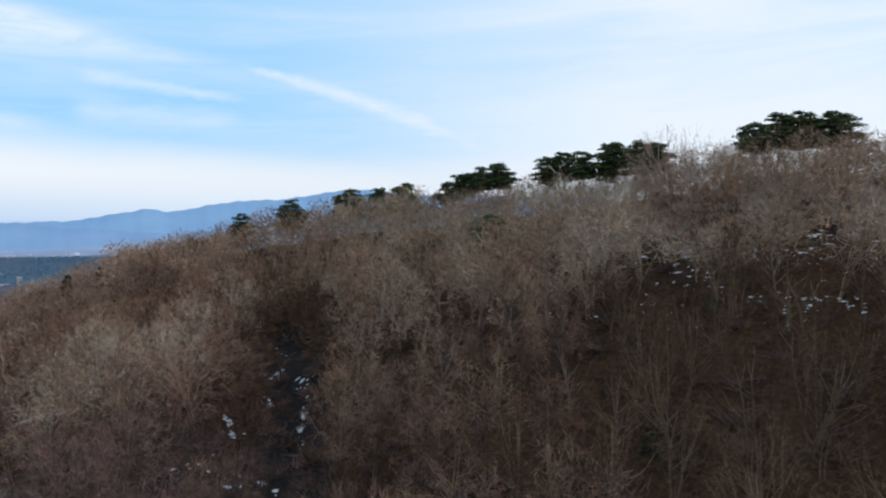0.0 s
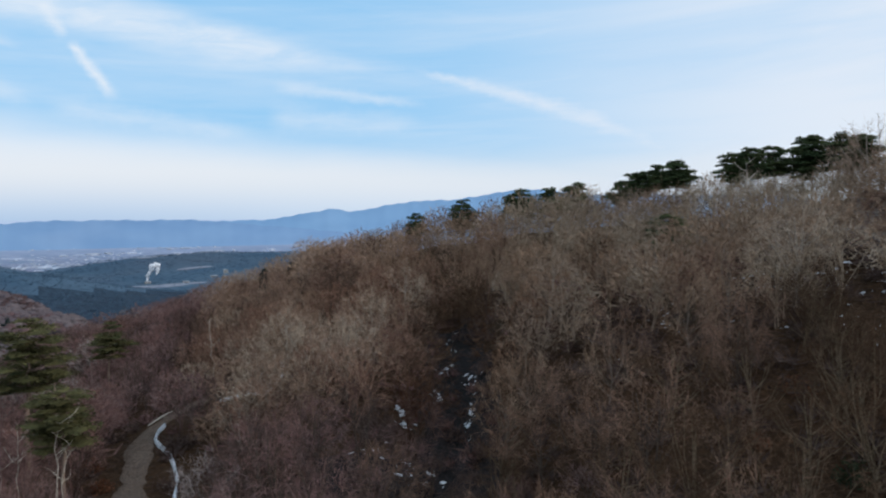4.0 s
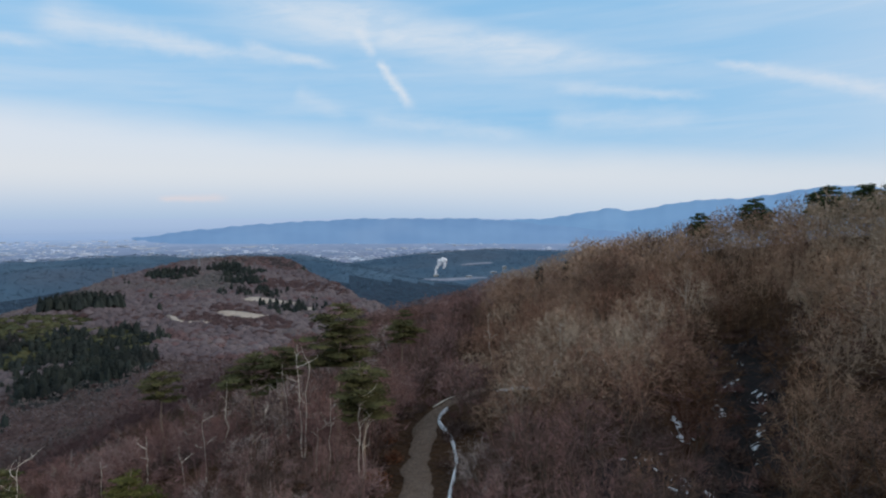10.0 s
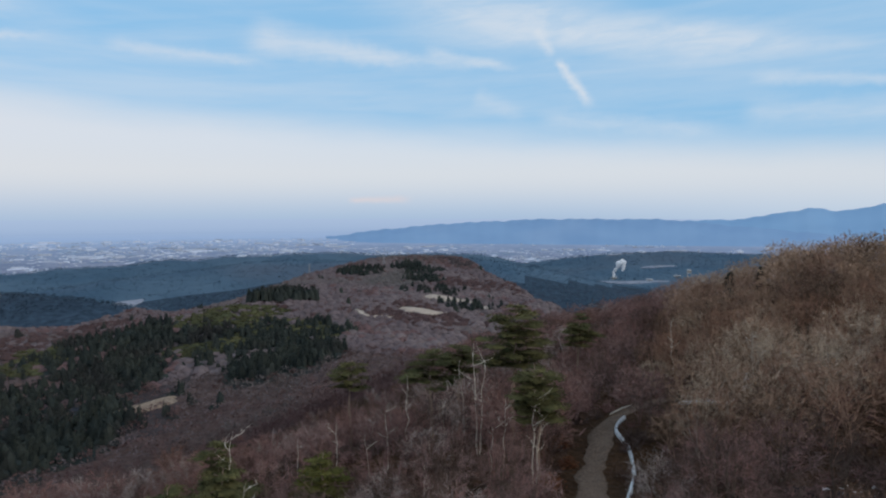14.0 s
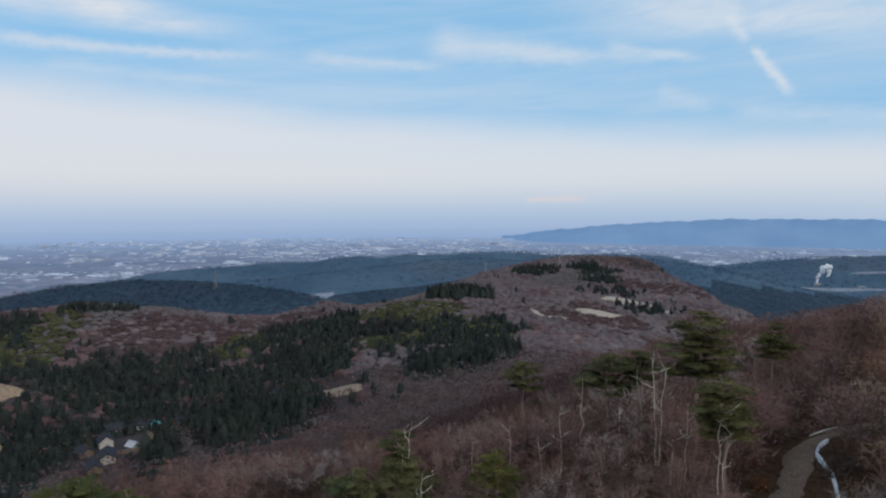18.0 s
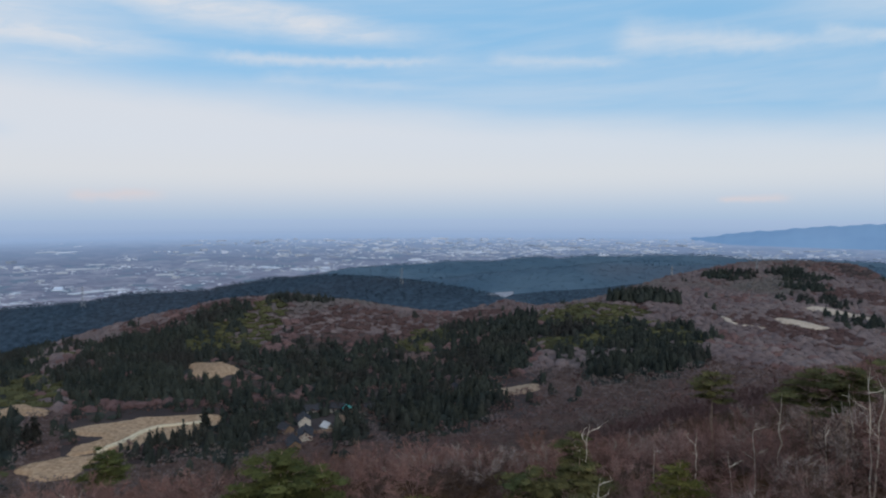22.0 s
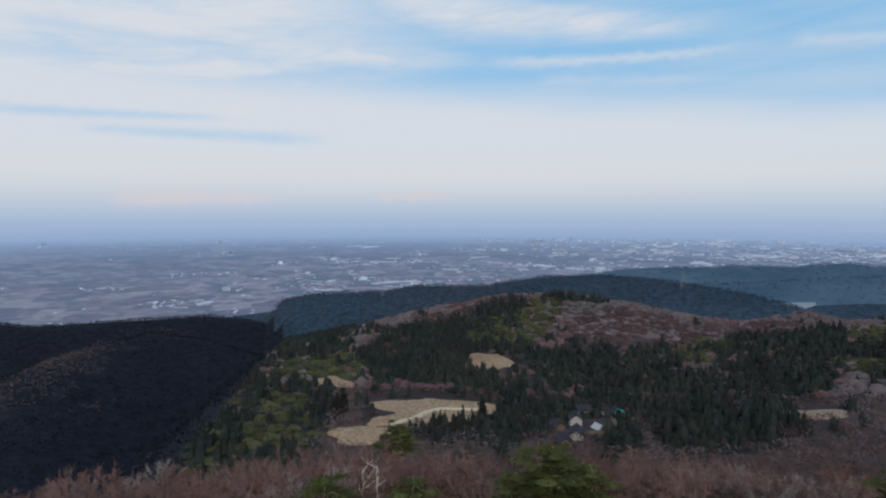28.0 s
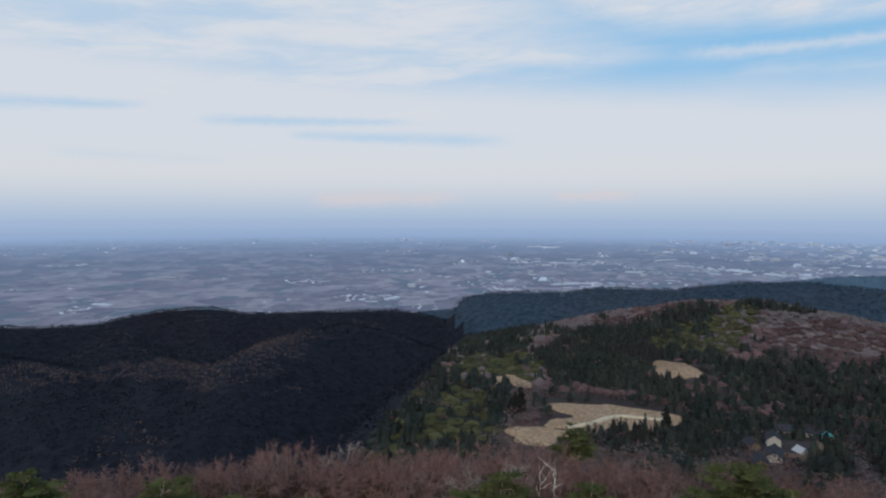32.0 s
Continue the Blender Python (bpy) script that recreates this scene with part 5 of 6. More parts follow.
def tone_mix(x, y, r):
    v = 1.25 * wob(x, y, 13, 5.0) + r.normal(0, 0.55, len(x)) + 0.3 * (np.hypot(x, y) > 90)
    # Skylight on the upper slope is put in as paler twigs.
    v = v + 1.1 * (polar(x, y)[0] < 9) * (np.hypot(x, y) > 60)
    # twigs beside the gully take the dark tone for its shade
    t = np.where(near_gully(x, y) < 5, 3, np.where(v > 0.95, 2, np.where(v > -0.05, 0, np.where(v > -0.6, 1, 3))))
    a, d = polar(x, y)
    t = np.where((a > 55) & (r.uniform(size=len(x)) < 0.5), 1, t)
    t = np.where((a > 34) & (a < 56) & (r.uniform(size=len(x)) < 0.55), np.where(r.uniform(size=len(x)) < 0.7, 1, 3), t)
    t = np.where((a > 73) & (a < 86) & (r.uniform(size=len(x)) < 0.5), 2, t)
    # shade on the near lower slope, put into the choice of tone
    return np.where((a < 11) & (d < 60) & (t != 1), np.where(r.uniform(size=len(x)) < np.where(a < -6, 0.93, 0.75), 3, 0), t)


light_trees = [joined([*bare_tree(600 + k, 7.4, 3.3, 230, 0.026, 1 + (k % 3 == 1), 12, True, 0.22), shell(960 + k, 7.4, 3.1 + 0.1 * (k % 4), 300)]) for k in range(9)]
small_trees = [joined([*bare_tree(620 + k, 7.2, 3.5, 70, 0.04, 1, 8, True, 0.24), shell(980 + k, 7.2, 3.3, 230, 0.075, 0.75)]) for k in range(9)]
for d0, d1, base_set, seed in ((NEAR, 128, light_trees, 22), (128, 225, small_trees, 25)):
    x, y, r = scatter(-44, 54, d0, d1, 4.15 if d0 < 100 else 4.4, seed)
    ok = clear(x, y) & ~((polar(x, y)[1] > 150) & (land(x, y) < CAMZ - 75))
    x, y = x[ok], y[ok]
    warm = polar(x, y)[0] + 7 * wob(x, y, 20, 8.0) + r.normal(0, 3, len(x)) < 16
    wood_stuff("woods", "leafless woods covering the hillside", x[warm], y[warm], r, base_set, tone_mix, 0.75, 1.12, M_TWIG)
    spur_ = ~warm & (polar(x, y)[0] + 2 * wob(x, y, 9, 4.0) > 34)
    rest_ = ~warm & ~spur_
    wood_stuff("woods", "reddish leafless woods where the hillside falls away", x[rest_], y[rest_], r, base_set, tone_mix, 0.75, 1.12, M_HILL)
    wood_stuff("woods", "dull leafless woods on the neck of the spur", x[spur_], y[spur_], r, base_set, tone_mix, 0.75, 1.12, M_SPUR)
light_low = [joined(bare_tree(640 + k, 5.2, 3.2, 380, 0.03, 2, 12, True, 0.3)) for k in range(6)]
x, y, r = scatter(54, 158, NEAR, 170, 4.5, 23)
ok = clear(x, y) & (r.uniform(size=len(x)) < np.where(polar(x, y)[1] > 120, 0.6, 1.0))
wood_stuff("woods", "low leafless scrub woods on the spur", x[ok], y[ok], r, light_low, tone_mix, 0.7, 1.1, M_SPUR)
bushes = [bush(680 + k, 60, 0.036) for k in range(6)]
x, y, r = scatter(-44, 158, 30, 110, 3.3, 24)
ok = ~near_line(x, y, ROAD, 2.6)
# brush low on the near slope keeps the dark tone for shade
wood_stuff("scrub", "low brown brush under the bare trees", x[ok], y[ok], r, bushes, lambda x, y, r: np.where((wob(x, y, 9, 8.0) + r.normal(0, 0.4, len(x)) > 0.1) & ((polar(x, y)[0] > 6) | (polar(x, y)[1] > 70)), 1, 3), 1.0, 2.3, M_SPUR)


# ---- woods of the middle hills ----
el_grid = np.degrees(np.arctan2(GZ[1:] - CAMZ, RR[1:]))
el_top = np.maximum.accumulate(el_grid, 0)


def in_sight(x, y, h):
    """Leaves out what stands wholly behind nearer hills."""
    a, d = polar(x, y)
    j = np.round((a % 360) / 360 * NA).astype(int) % NA
    i = np.clip(np.searchsorted(rad[1:], d) - 2, 0, NR - 1)
    return np.degrees(np.arctan2(land(x, y) + h - CAMZ, d)) > el_top[i, j] - 0.1


def put_stuff(name, label, mat, bases, x, y, r, lo, hi, t0=0.85, t1=1.2, sink=0.3, soft=False):
    if len(x):
        n_ = len(x)
        V, F = stamp(bases, np.stack([x, y, land(x, y) - sink], 1), r.uniform(lo, hi, n_), r.uniform(0, 6.28, n_), r.integers(0, len(bases), n_), r.uniform(t0, t1, n_))
        tagged(new(name, mesh_np(name, V, F, mat, None, soft)), label, "woods", kind="stuff")


lumps = [lump(700 + k) for k in range(10)]
puffs = [puff(780 + k) for k in range(10)]
cones = [conifer(720 + k, 26, 0.3) for k in range(3)] + [(cv * (0.27, 0.27, 0.9), cf) for cv, cf in (lump(740 + k, 10, 0.95) for k in range(5))]
smooth_lumps = [lump(800 + k, 0) for k in range(10)]
tufts = [puff(840 + k, 14) for k in range(10)]
round_crowns = [lump(820 + k, 4, 0.8) for k in range(10)]
scrub_far = [joined(bare_tree(760 + k, 6.4, 2.8, 90, 0.1, 1, 6, True, 0.42)) for k in range(8)]
HOUSE_SPOT = P(93.0, 352, 0)
x, y, r = scatter(28, 158, 160, 1010, 6.4, 31)
a, d = polar(x, y)
ok = in_sight(x, y, 9) & ~field_mask(x, y, 1.25) & ~((d < 225) & (a < 54)) & (whose(x, y) < 9) & (np.hypot(x - HOUSE_SPOT[0], y - HOUSE_SPOT[1]) > 18)
x, y, d, a = x[ok], y[ok], d[ok], a[ok]
u = r.uniform(size=len(x))
belt = np.exp(-((a - 88) / 17) ** 2 - ((d - 440) / 120) ** 2) + 0.75 * np.exp(-((a - 104) / 8) ** 2 - ((d - 520) / 160) ** 2)
grove = wob(x, y, 26, 9.0) + r.normal(0, 0.25, len(x))
flank = 0.5 * (past_rim(x, y, d) + 34 * wob(x, y, 18, 3.0) + r.normal(0, 12, len(x)) > -44) * (d > 300)
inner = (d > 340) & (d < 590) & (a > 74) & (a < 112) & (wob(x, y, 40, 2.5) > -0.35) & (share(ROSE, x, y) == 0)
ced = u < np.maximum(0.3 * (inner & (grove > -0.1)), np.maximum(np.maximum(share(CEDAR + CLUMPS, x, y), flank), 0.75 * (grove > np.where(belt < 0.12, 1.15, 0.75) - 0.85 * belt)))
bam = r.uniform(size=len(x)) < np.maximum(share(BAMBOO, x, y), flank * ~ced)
ced &= ~bam
tall_ = ced & (d < 430)
back_ = ced & ~tall_
put_stuff("conifers", "dark cedar plantation on the lower hills", M_CEDAR, cones, x[tall_], y[tall_], r, 5.5, 10.5)
put_stuff("conifers", "dark evergreen woods on the upper hillside", M_CEDAR, cones[2:], x[back_], y[back_], r, 7.0, 10.5, 0.8, 1.05)
cx_, cy_ = x[ced] + r.normal(0, 3.2, ced.sum()), y[ced] + r.normal(0, 3.2, ced.sum())
ok = (np.hypot(cx_ - HOUSE_SPOT[0], cy_ - HOUSE_SPOT[1]) > 18) & ~field_mask(cx_, cy_, 1.2)
put_stuff("conifers", "younger cedars filling the plantation", M_CEDAR, cones, cx_[ok], cy_[ok], r, 5.0, 8.0)
cx_, cy_ = x[ced] + r.normal(0, 3.2, ced.sum()), y[ced] + r.normal(0, 3.2, ced.sum())
ok = (np.hypot(cx_ - HOUSE_SPOT[0], cy_ - HOUSE_SPOT[1]) > 18) & ~field_mask(cx_, cy_, 1.2)
put_stuff("conifers", "rounded dark evergreen crowns among the cedars", M_CEDAR, [(cv * (0.55, 0.55, 0.8), cf) for cv, cf in smooth_lumps], cx_[ok], cy_[ok], r, 5, 8, 0.9, 1.3)
put_stuff("bamboo_grove", "yellow-green bamboo grove on the hillside", M_BAMBOO, lumps, x[bam], y[bam], r, 4.0, 5.6)
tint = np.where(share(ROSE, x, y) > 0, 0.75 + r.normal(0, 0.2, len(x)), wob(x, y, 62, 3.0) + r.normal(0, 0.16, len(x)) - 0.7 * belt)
tint = np.where(inner, np.minimum(tint, -0.3 + 0.35 * wob(x, y, 22, 7.0)), tint)
left_ = ~ced & ~bam & (d > 300)
for mat_, m_, words in ((M_ROSE, left_ & (tint > 0.55), "rusty leafless woods on the middle hills"), (M_MAUVE, left_ & (tint <= 0.55) & (tint > -0.15), "mauve leafless woods on the middle hills"),
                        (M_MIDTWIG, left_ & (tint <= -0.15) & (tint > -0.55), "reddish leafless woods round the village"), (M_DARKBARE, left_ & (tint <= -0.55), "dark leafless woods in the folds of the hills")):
    near_ = m_ & (d < 430)
    far_off = m_ & (d >= 430)
    put_stuff("bare_crowns", words, mat_, puffs, x[near_], y[near_], r, 3.2, 4.8)
    put_stuff("bare_crowns", words, mat_, round_crowns, x[far_off], y[far_off], r, 3.4, 5.4, 0.6, 0.95, 0.5, True)
rest = ~ced & ~bam & (d <= 300)
put_stuff("bare_crowns", "reddish leafless scrub below the spur", M_MIDTWIG, scrub_far, x[rest], y[rest], r, 0.8, 1.2)

x, y, r = scatter(62.5, 68.8, 620, 690, 4.6, 33)
a, d = polar(x, y)
ok = ((a - 65.7) / 2.7) ** 2 + ((d - 655) / 22) ** 2 < 1
put_stuff("conifers", "dense flat-topped cedar grove on the brow of the hill", M_CEDAR, cones, x[ok], y[ok], r, 13.0, 15.0, 0.95, 1.05)

# ---- woods of the dark hills and the far ridges ----
x, y, r = scatter(114, 160, 330, 1340, 9.0, 34)
own_, (a, d) = whose(x, y), polar(x, y)
ok = (own_ >= DARK) & in_sight(x, y, 9) & (land(x, y) > plain(d) + 8)
x, y, a, d = x[ok], y[ok], a[ok], d[ok]
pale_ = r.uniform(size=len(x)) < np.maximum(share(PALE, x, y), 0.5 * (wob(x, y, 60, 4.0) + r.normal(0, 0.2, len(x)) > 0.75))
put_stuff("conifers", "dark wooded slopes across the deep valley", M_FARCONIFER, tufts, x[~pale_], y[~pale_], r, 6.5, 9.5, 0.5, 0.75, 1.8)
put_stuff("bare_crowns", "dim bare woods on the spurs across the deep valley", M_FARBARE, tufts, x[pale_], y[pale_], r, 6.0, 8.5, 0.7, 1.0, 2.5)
x, y, r = scatter(26, 121, 1000, 1420, 12.0, 35)
own_, d = whose(x, y), np.hypot(x, y)
ok = in_sight(x, y, 10) & (land(x, y) > plain(d) + 12) & (own_ < DARK) & ~field_mask(x, y, 1.2)
own_, x, y = own_[ok], x[ok], y[ok]
dusk_ = own_ == 9
put_stuff("conifers", "conifer woods on the long dark ridge, blue haze in their colour", M_DUSKWOOD, tufts, x[dusk_], y[dusk_], r, 8.0, 11.0, 0.45, 0.68, 2.4)
put_stuff("bare_crowns", "woods on the slopes of the far valley, blue haze in their colour", M_BLUEWOOD, tufts, x[~dusk_], y[~dusk_], r, 8.0, 11.0, 0.45, 0.68, 2.4)
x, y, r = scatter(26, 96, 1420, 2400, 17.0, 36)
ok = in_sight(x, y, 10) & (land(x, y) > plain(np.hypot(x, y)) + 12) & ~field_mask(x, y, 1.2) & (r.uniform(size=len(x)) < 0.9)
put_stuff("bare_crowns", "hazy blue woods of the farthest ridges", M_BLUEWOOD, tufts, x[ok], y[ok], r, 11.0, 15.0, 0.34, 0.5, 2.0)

# ---- village houses ----
M_WALL = material("plaster_wall", (0.38, 0.36, 0.33), (0.5, 0.48, 0.44), 0.8, grain=6)
M_WOODWALL = material("board_wall", (0.14, 0.1, 0.075), (0.2, 0.15, 0.11), 0.8, grain=6)
M_TILE = material("dark_roof_tiles", (0.03, 0.033, 0.042), (0.055, 0.058, 0.07), 0.8, rough=0.86, grain=8, bump=0.4)
M_TIN = material("pale_metal_roof", (0.34, 0.36, 0.39), (0.46, 0.48, 0.51), 0.5, rough=0.45, grain=5)
M_TEAL = material("teal_metal_roof", (0.03, 0.3, 0.3), (0.05, 0.38, 0.37), 0.5, rough=0.5, grain=5)
M_PANE = material("window_pane", (0.03, 0.035, 0.045), (0.05, 0.055, 0.065), 1.0, rough=0.15)
M_FRAME = material("white_trim", (0.7, 0.7, 0.68), (0.8, 0.8, 0.78), 1.0)


def box(cx, cy, cz, sx, sy, sz):
    v = np.array([(x_, y_, z_) for z_ in (0, 1) for y_ in (-0.5, 0.5) for x_ in (-0.5, 0.5)]) * (sx, sy, sz) + (cx, cy, cz)
    return v, np.array([(0, 2, 3), (0, 3, 1), (4, 5, 7), (4, 7, 6), (0, 1, 5), (0, 5, 4), (2, 6, 7), (2, 7, 3), (0, 4, 6), (0, 6, 2), (1, 3, 7), (1, 7, 5)])


def gable(w, l, z, rise, over, thick):
    """Two roof slopes with thickness."""
    out_ = []
    for sgn in (-1, 1):
        a = np.array([(-l / 2 - over, 0, z + rise), (l / 2 + over, 0, z + rise), (l / 2 + over, sgn * (w / 2 + over), z - over * rise / (w / 2)), (-l / 2 - over, sgn * (w / 2 + over), z - over * rise / (w / 2))])
        v = np.concatenate([a, a + (0, 0, thick)])
        f = np.array([(4, 5, 6), (4, 6, 7), (0, 2, 1), (0, 3, 2), (0, 1, 5), (0, 5, 4), (1, 2, 6), (1, 6, 5), (2, 3, 7), (2, 7, 6), (3, 0, 4), (3, 4, 7)])
        out_.append((v, f if sgn < 0 else f[:, ::-1]))
    return out_


def house(a, d, turn, l, w, h, rise, wall, roof, label):
    x, y, z = at(a, d, 0.6)
    ob = new("house")
    ob.matrix_world = pose(x, y, z, 0, 0, turn)
    wv, wf = box(0, 0, 0, l, w, h)
    gv = np.array([(-l / 2, -w / 2, h), (-l / 2, w / 2, h), (-l / 2, 0, h + rise), (l / 2, -w / 2, h), (l / 2, w / 2, h), (l / 2, 0, h + rise)])
    part("wall", mesh_np("wall", *joined([(wv, wf), (gv, np.array([(0, 2, 1), (3, 4, 5)]))]), wall), ob)
    for sv, sf in gable(w, l, h, rise, 0.7, 0.25):
        part("roof_slope", mesh_np("roof_slope", sv, sf, roof), ob)
    part("ridge_cap", mesh_np("ridge_cap", *box(0, 0, h + rise + 0.2, l + 1.6, 0.5, 0.3), roof), ob)
    rows_ = 2 if h > 5 else 1
    for rw in range(rows_):
        for sgn in (-1, 1):
            for k in range(max(2, int(l // 3.2))):
                wx = (k + 0.5) / max(2, int(l // 3.2)) * l - l / 2
                win = part("window", mesh_np("window", *box(wx, sgn * (w / 2 + 0.03), 1.0 + rw * 2.8, 1.7, 0.1, 1.3), M_FRAME), ob)
                part("pane", mesh_np("pane", *box(wx, sgn * (w / 2 + 0.07), 1.1 + rw * 2.8, 1.45, 0.08, 1.1), M_PANE), win)
    return tagged(ob, label, "house", "village houses")


house(94.1, 358, 10, 8.5, 6, 4.6, 2.3, M_WALL, M_TILE, "two-storey white plastered house with dark tiled roof")
house(94.0, 334, 4, 12, 6.5, 3.0, 2.0, M_WALL, M_TILE, "long low white house with dark tiled roof")
house(95.0, 323, 14, 9, 6, 3.0, 2.0, M_WOODWALL, M_TILE, "low wooden house with dark tiled roof")
house(93.5, 386, 100, 7, 5.5, 4.2, 2.2, M_WALL, M_TILE, "house with dark tiled roof and white gable")
house(92.2, 343, 40, 4.6, 3.8, 2.6, 1.4, M_WALL, M_TIN, "shed with pale metal roof beside the lane")
house(90.4, 372, 20, 5.0, 3.8, 3.4, 1.3, M_WOODWALL, M_TEAL, "small building with teal metal roof")
house(91.2, 384, 70, 8, 6, 3.2, 1.8, M_WALL, M_TILE, "small white house behind the cedars")
house(95.6, 350, 30, 7.5, 5.5, 3.2, 1.9, M_WOODWALL, M_TILE, "dark wooden farm building with tiled roof")
house(88.6, 374, 80, 4.6, 4, 2.8, 1.4, M_WALL, M_TILE, "pale farm hut at the edge of the cedars")
house(81.0, 398, 30, 7, 5, 2.8, 1.6, M_WOODWALL, M_TILE, "dark wooden farm building in a clearing")
lane = new("road", mesh_np("road", *strip([(94.8, 342), (93.0, 340), (91.6, 338), (90.9, 352), (91.0, 372)], 1.8, 30, 1.0, 0.1, 8, 7), M_GRAVEL, None, True))
tagged(lane, "grey lane through the village", "road", kind="structure")
fieldpath = new("path", mesh_np("path", *strip([(110.0, 352), (108.2, 362), (106.9, 378), (105.6, 389), (101.8, 394)], 1.5, 40, 2.1, 0.1, 9, 7), material("dry_path", (0.5, 0.42, 0.3), (0.58, 0.5, 0.37), 0.3, grain=6), None, True))
tagged(fieldpath, "pale dirt path across the dry field", "path", kind="structure")


# ---- pylons on the hills ----
M_STEEL = material("galvanised_steel", (0.2, 0.215, 0.235), (0.27, 0.285, 0.31), 1.0, rough=0.6)


def pylon(a, d, h, label):
    x, y, z = at(a, d, 1.0)
    ob = new("pylon")
    ob.matrix_world = pose(x, y, z, 0, 0, a + 20)
    b = h * 0.09
    for sx in (-1, 1):
        for sy in (-1, 1):
            part("leg", mesh_np("leg", *tube([(sx * b, sy * b, 0), (sx * b * 0.35, sy * b * 0.35, h * 0.6), (sx * b * 0.2, sy * b * 0.2, h)], [0.2, 0.16, 0.12], 4), M_STEEL), ob)
    for f in (0.66, 0.79, 0.92):
        part("cross_arm", mesh_np("cross_arm", *tube([(-h * 0.15, 0, h * f), (0, 0, h * f + 0.8), (h * 0.15, 0, h * f)], [0.1, 0.18, 0.1], 4), M_STEEL), ob)
    for k in range(6):
        z0, z1 = h * k / 6, h * (k + 1) / 6
        w0, w1 = b * max(0.2, 1 - 1.08 * k / 6), b * max(0.2, 1 - 1.08 * (k + 1) / 6)
        for sy in (-1, 1):
            part("brace", mesh_np("brace", *tube([(-w0, sy * w0, z0), (w1, sy * w1, z1)], [0.15, 0.15], 3), M_STEEL), ob)
    return tagged(ob, label, "pylon", "pylons")


pylon(85.8, 1092, 27, "steel lattice power pylon on the dark ridge")
pylon(110.5, 1300, 36, "distant steel power pylon on the wooded ridge")
pylon(63.5, 905, 15, "steel power pylon on the reddish hill")
pylon(57.3, 930, 15, "steel power pylon on the reddish hill crest")


# ---- works with a steam plume in the far valley ----
def plume():
    """Steam that rises, arches over and sinks again, drawn as it hangs."""
    r = np.random.default_rng(5)
    way = np.array([(-10, 0, 2.0), (-8, 12, 3.0), (-5, 24, 4.4), (0, 35, 5.6), (6, 42, 6.2), (12, 44, 6.0), (17, 38, 4.6), (17, 29, 3.4), (13, 20, 2.4)])
    parts_ = []
    for k in range(70):
        f = r.uniform(0, 8)
        px, pz, s_ = (np.interp(f, np.arange(9), way[:, j]) for j in range(3))
        px, pz, s_ = px + r.normal(0, 0.45 * s_), pz + r.normal(0, 0.4 * s_), s_ * r.uniform(0.4, 0.95)
        n1, n2 = 8, 5
        th = np.linspace(0, np.pi, n2)
        V = [(math.cos(a_) * math.sin(t_), math.sin(a_) * math.sin(t_), math.cos(t_)) for t_ in th for a_ in np.arange(n1) * 2 * np.pi / n1]
        V = np.array(V) * s_ * r.uniform(0.75, 1.25, (n1 * n2, 1)) + (px, r.normal(0, 3), pz)
        F = [(i * n1 + j, (i + 1) * n1 + j, (i + 1) * n1 + (j + 1) % n1) for i in range(n2 - 1) for j in range(n1)] + [(i * n1 + j, (i + 1) * n1 + (j + 1) % n1, i * n1 + (j + 1) % n1) for i in range(n2 - 1) for j in range(n1)]
        parts_.append((V, np.array(F)))
    return joined(parts_)


M_STEAM = material("steam", (0.85, 0.86, 0.88), (0.92, 0.93, 0.95), 0.05)
sx_, sy_, sz_ = at(37.75, 1900, -3.0)
steam = new("steam_plume", mesh_np("steam_plume", *plume(), M_STEAM, None, True))
steam.matrix_world = pose(sx_, sy_, sz_, 0, 0, 37.9)
tagged(steam, "white plume of steam rising from works in the valley", "steam", kind="stuff")


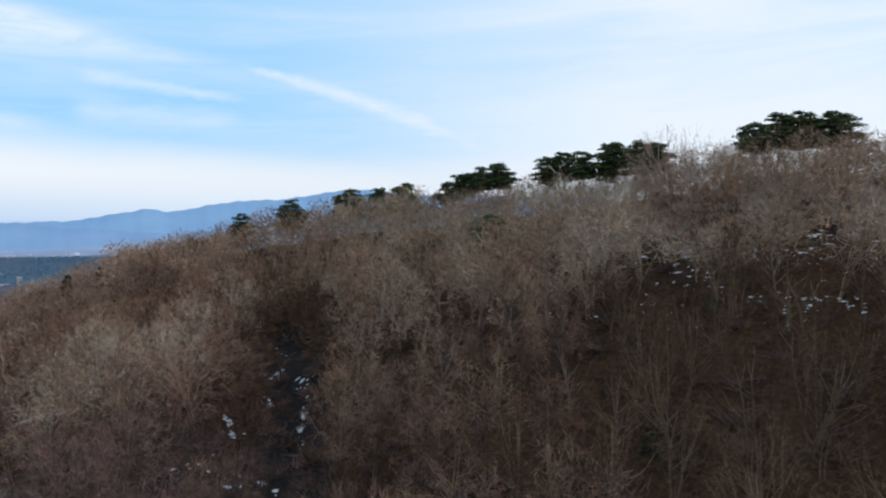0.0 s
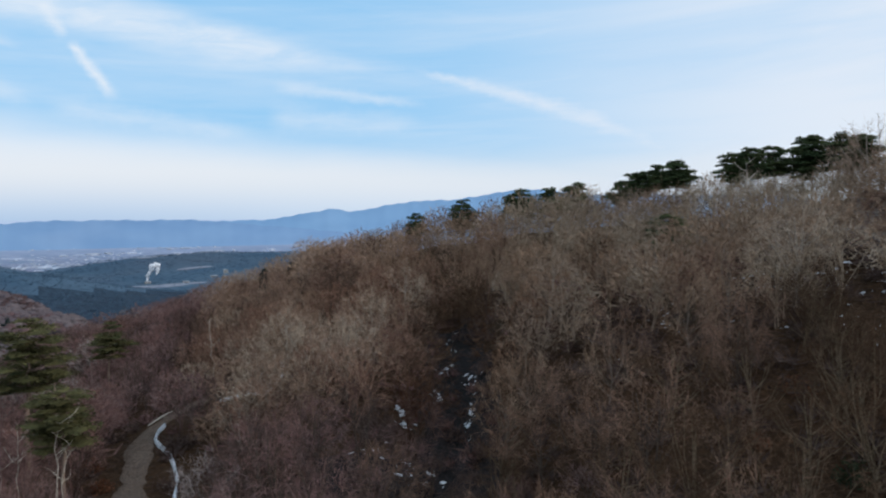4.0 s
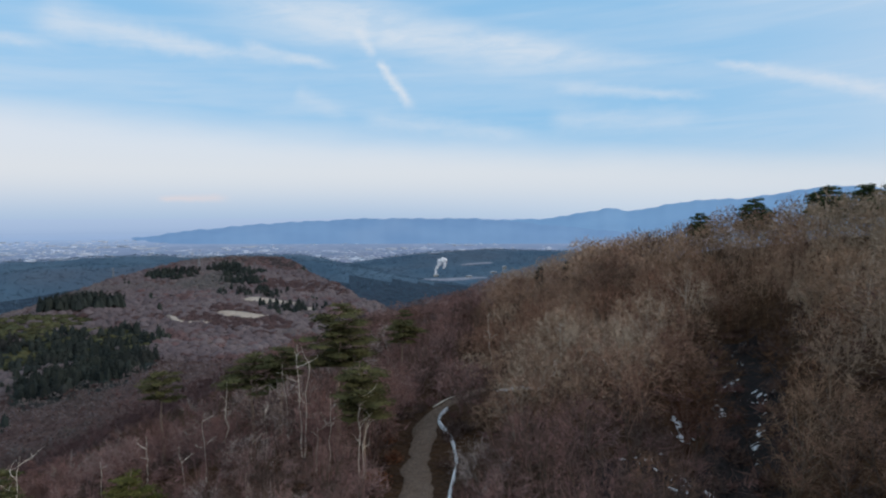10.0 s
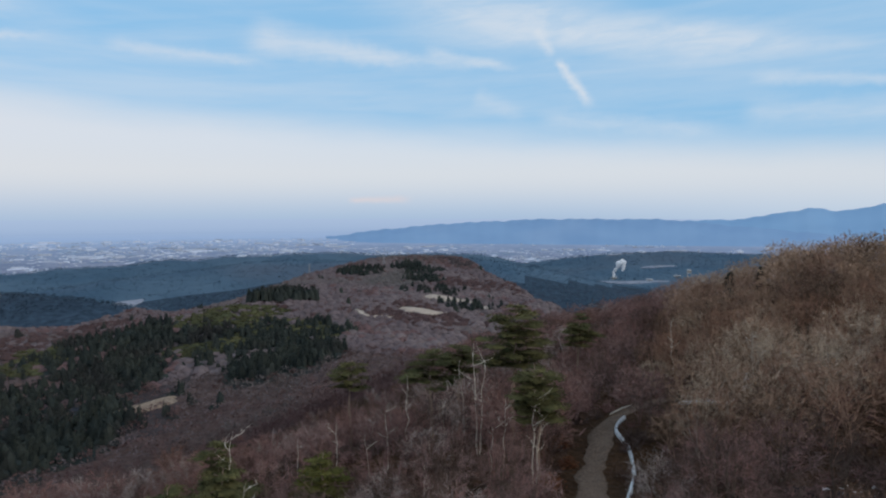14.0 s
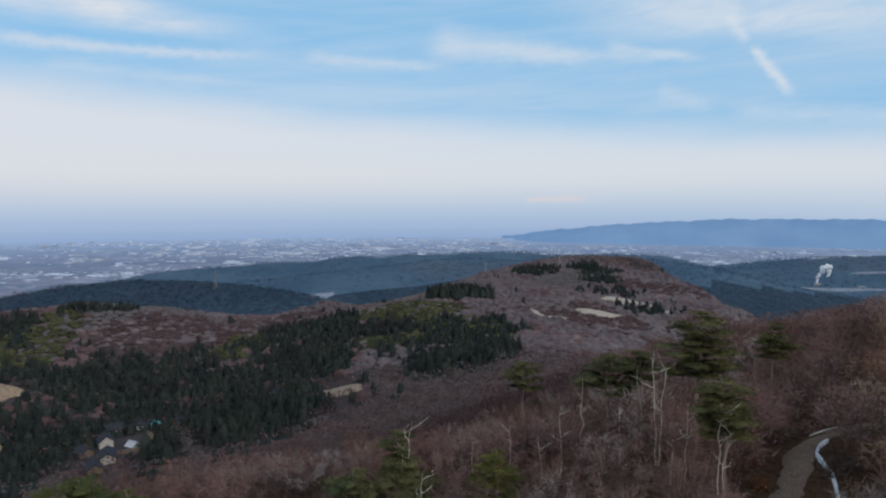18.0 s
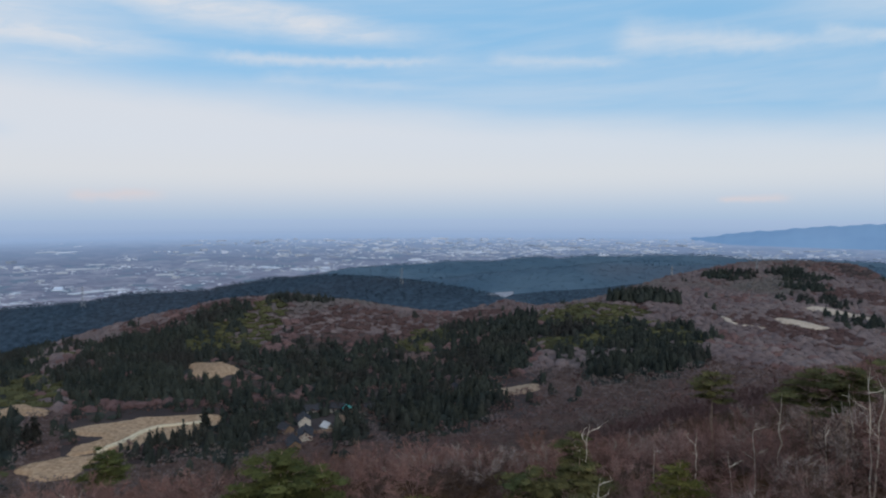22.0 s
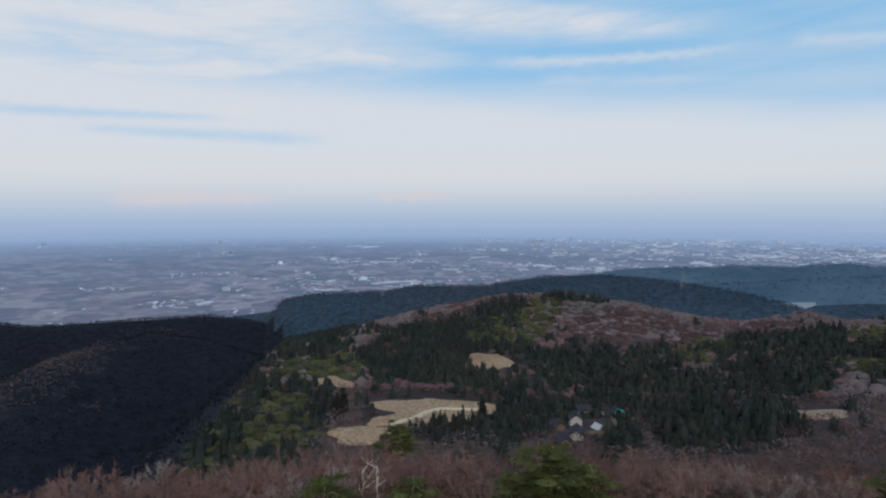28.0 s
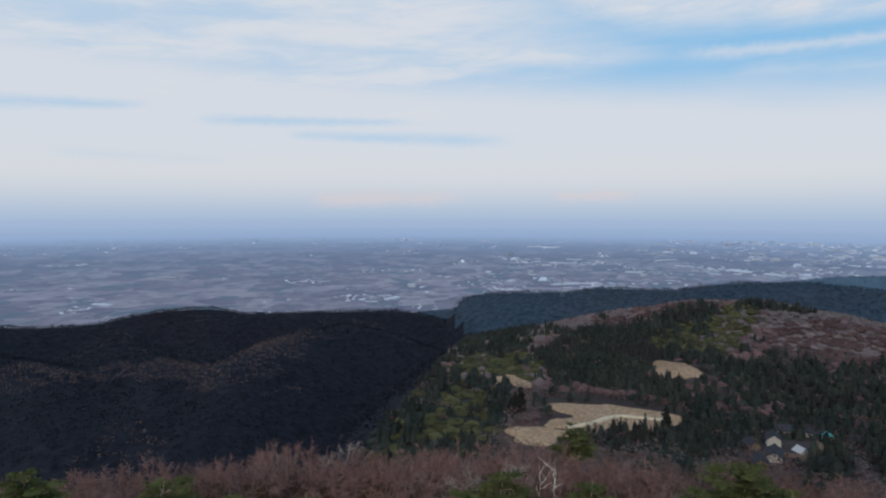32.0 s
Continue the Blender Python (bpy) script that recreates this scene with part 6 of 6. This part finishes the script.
def block(a, d, l, w, h, turn, mat, label, z=None):
    x, y, z0 = at(a, d, 2.0)
    ob = new("building")
    ob.matrix_world = pose(x, y, z0 if z is None else z + CAMZ, 0, 0, turn + a)
    part("wall", mesh_np("wall", *box(0, 0, 0, l, w, h), mat), ob)
    part("roof", mesh_np("roof", *box(0, 0, h, l + 1, w + 1, 0.8), M_TIN), ob)
    for k in range(4):
        part("window", mesh_np("window", *box((k - 1.5) * l / 4.5, -w / 2 - 0.05, h * 0.4, l / 8, 0.2, h * 0.3), M_PANE), ob)
    return tagged(ob, label, "building", "valley buildings")


block(38.0, 1893, 14.3, 8.4, 7.2, 5, M_WALL, "pale works building below the steam plume")
block(32.2, 1930, 9.9, 7.2, 10.8, 10, M_WALL, "white tower block on the far wooded hill")
block(33.1, 1900, 16.5, 8.4, 4.8, 10, M_WALL, "low white building on the far hill")
block(35.2, 1860, 15.4, 8.4, 4.8, -5, M_WALL, "low works hall in the far valley")

# ---- towns on the plain ----
r = np.random.default_rng(41)
n_ = 26000
q = r.uniform(size=n_)
tr_ = 1560 + (3900 - 1560) * q ** 0.95
ta_ = r.uniform(20, 160, n_)
x, y = -np.sin(np.radians(ta_)) * tr_, np.cos(np.radians(ta_)) * tr_
dens = wob(x, y, 150, 2.0) + 0.8 * wob(x, y, 60, 5.0) + 0.9 * np.exp(-((ta_ - 80) / 18) ** 2) - 0.25 * (ta_ > 118) + 0.9 * np.exp(-((ta_ - 46) / 13) ** 2 - ((tr_ - 3150) / 330) ** 2)
ok = (dens + r.normal(0, 0.3, n_) > 0.62) & (land(x, y) < plain(np.hypot(x, y)) + 10)
x, y, tr_ = x[ok], y[ok], tr_[ok]
bx = [box(0, 0, 0, 1.0, 0.5, 0.16), box(0, 0, 0, 1.5, 0.4, 0.12), box(0, 0, 0, 0.6, 0.5, 0.22), box(0, 0, 0, 2.4, 0.6, 0.08)]
size = r.uniform(5, 14, len(x)) * np.where(r.uniform(size=len(x)) < 0.08, 2.8, 1.0) * (0.7 + 0.5 * tr_ / 2600)
V, F = stamp(bx, np.stack([x, y, land(x, y)], 1), size, r.uniform(0, 3.14, len(x)), r.integers(0, 4, len(x)))
# Pale walls with the blue haze of the plain put into their colour.
M_TOWN = material("hazed_town_walls", (0.42, 0.47, 0.56), (0.6, 0.64, 0.72), 0.01, island=0.3, c=(0.36, 0.42, 0.52))
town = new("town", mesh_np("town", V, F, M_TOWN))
tagged(town, "pale buildings of towns scattered over the hazy plain", "town", kind="stuff")
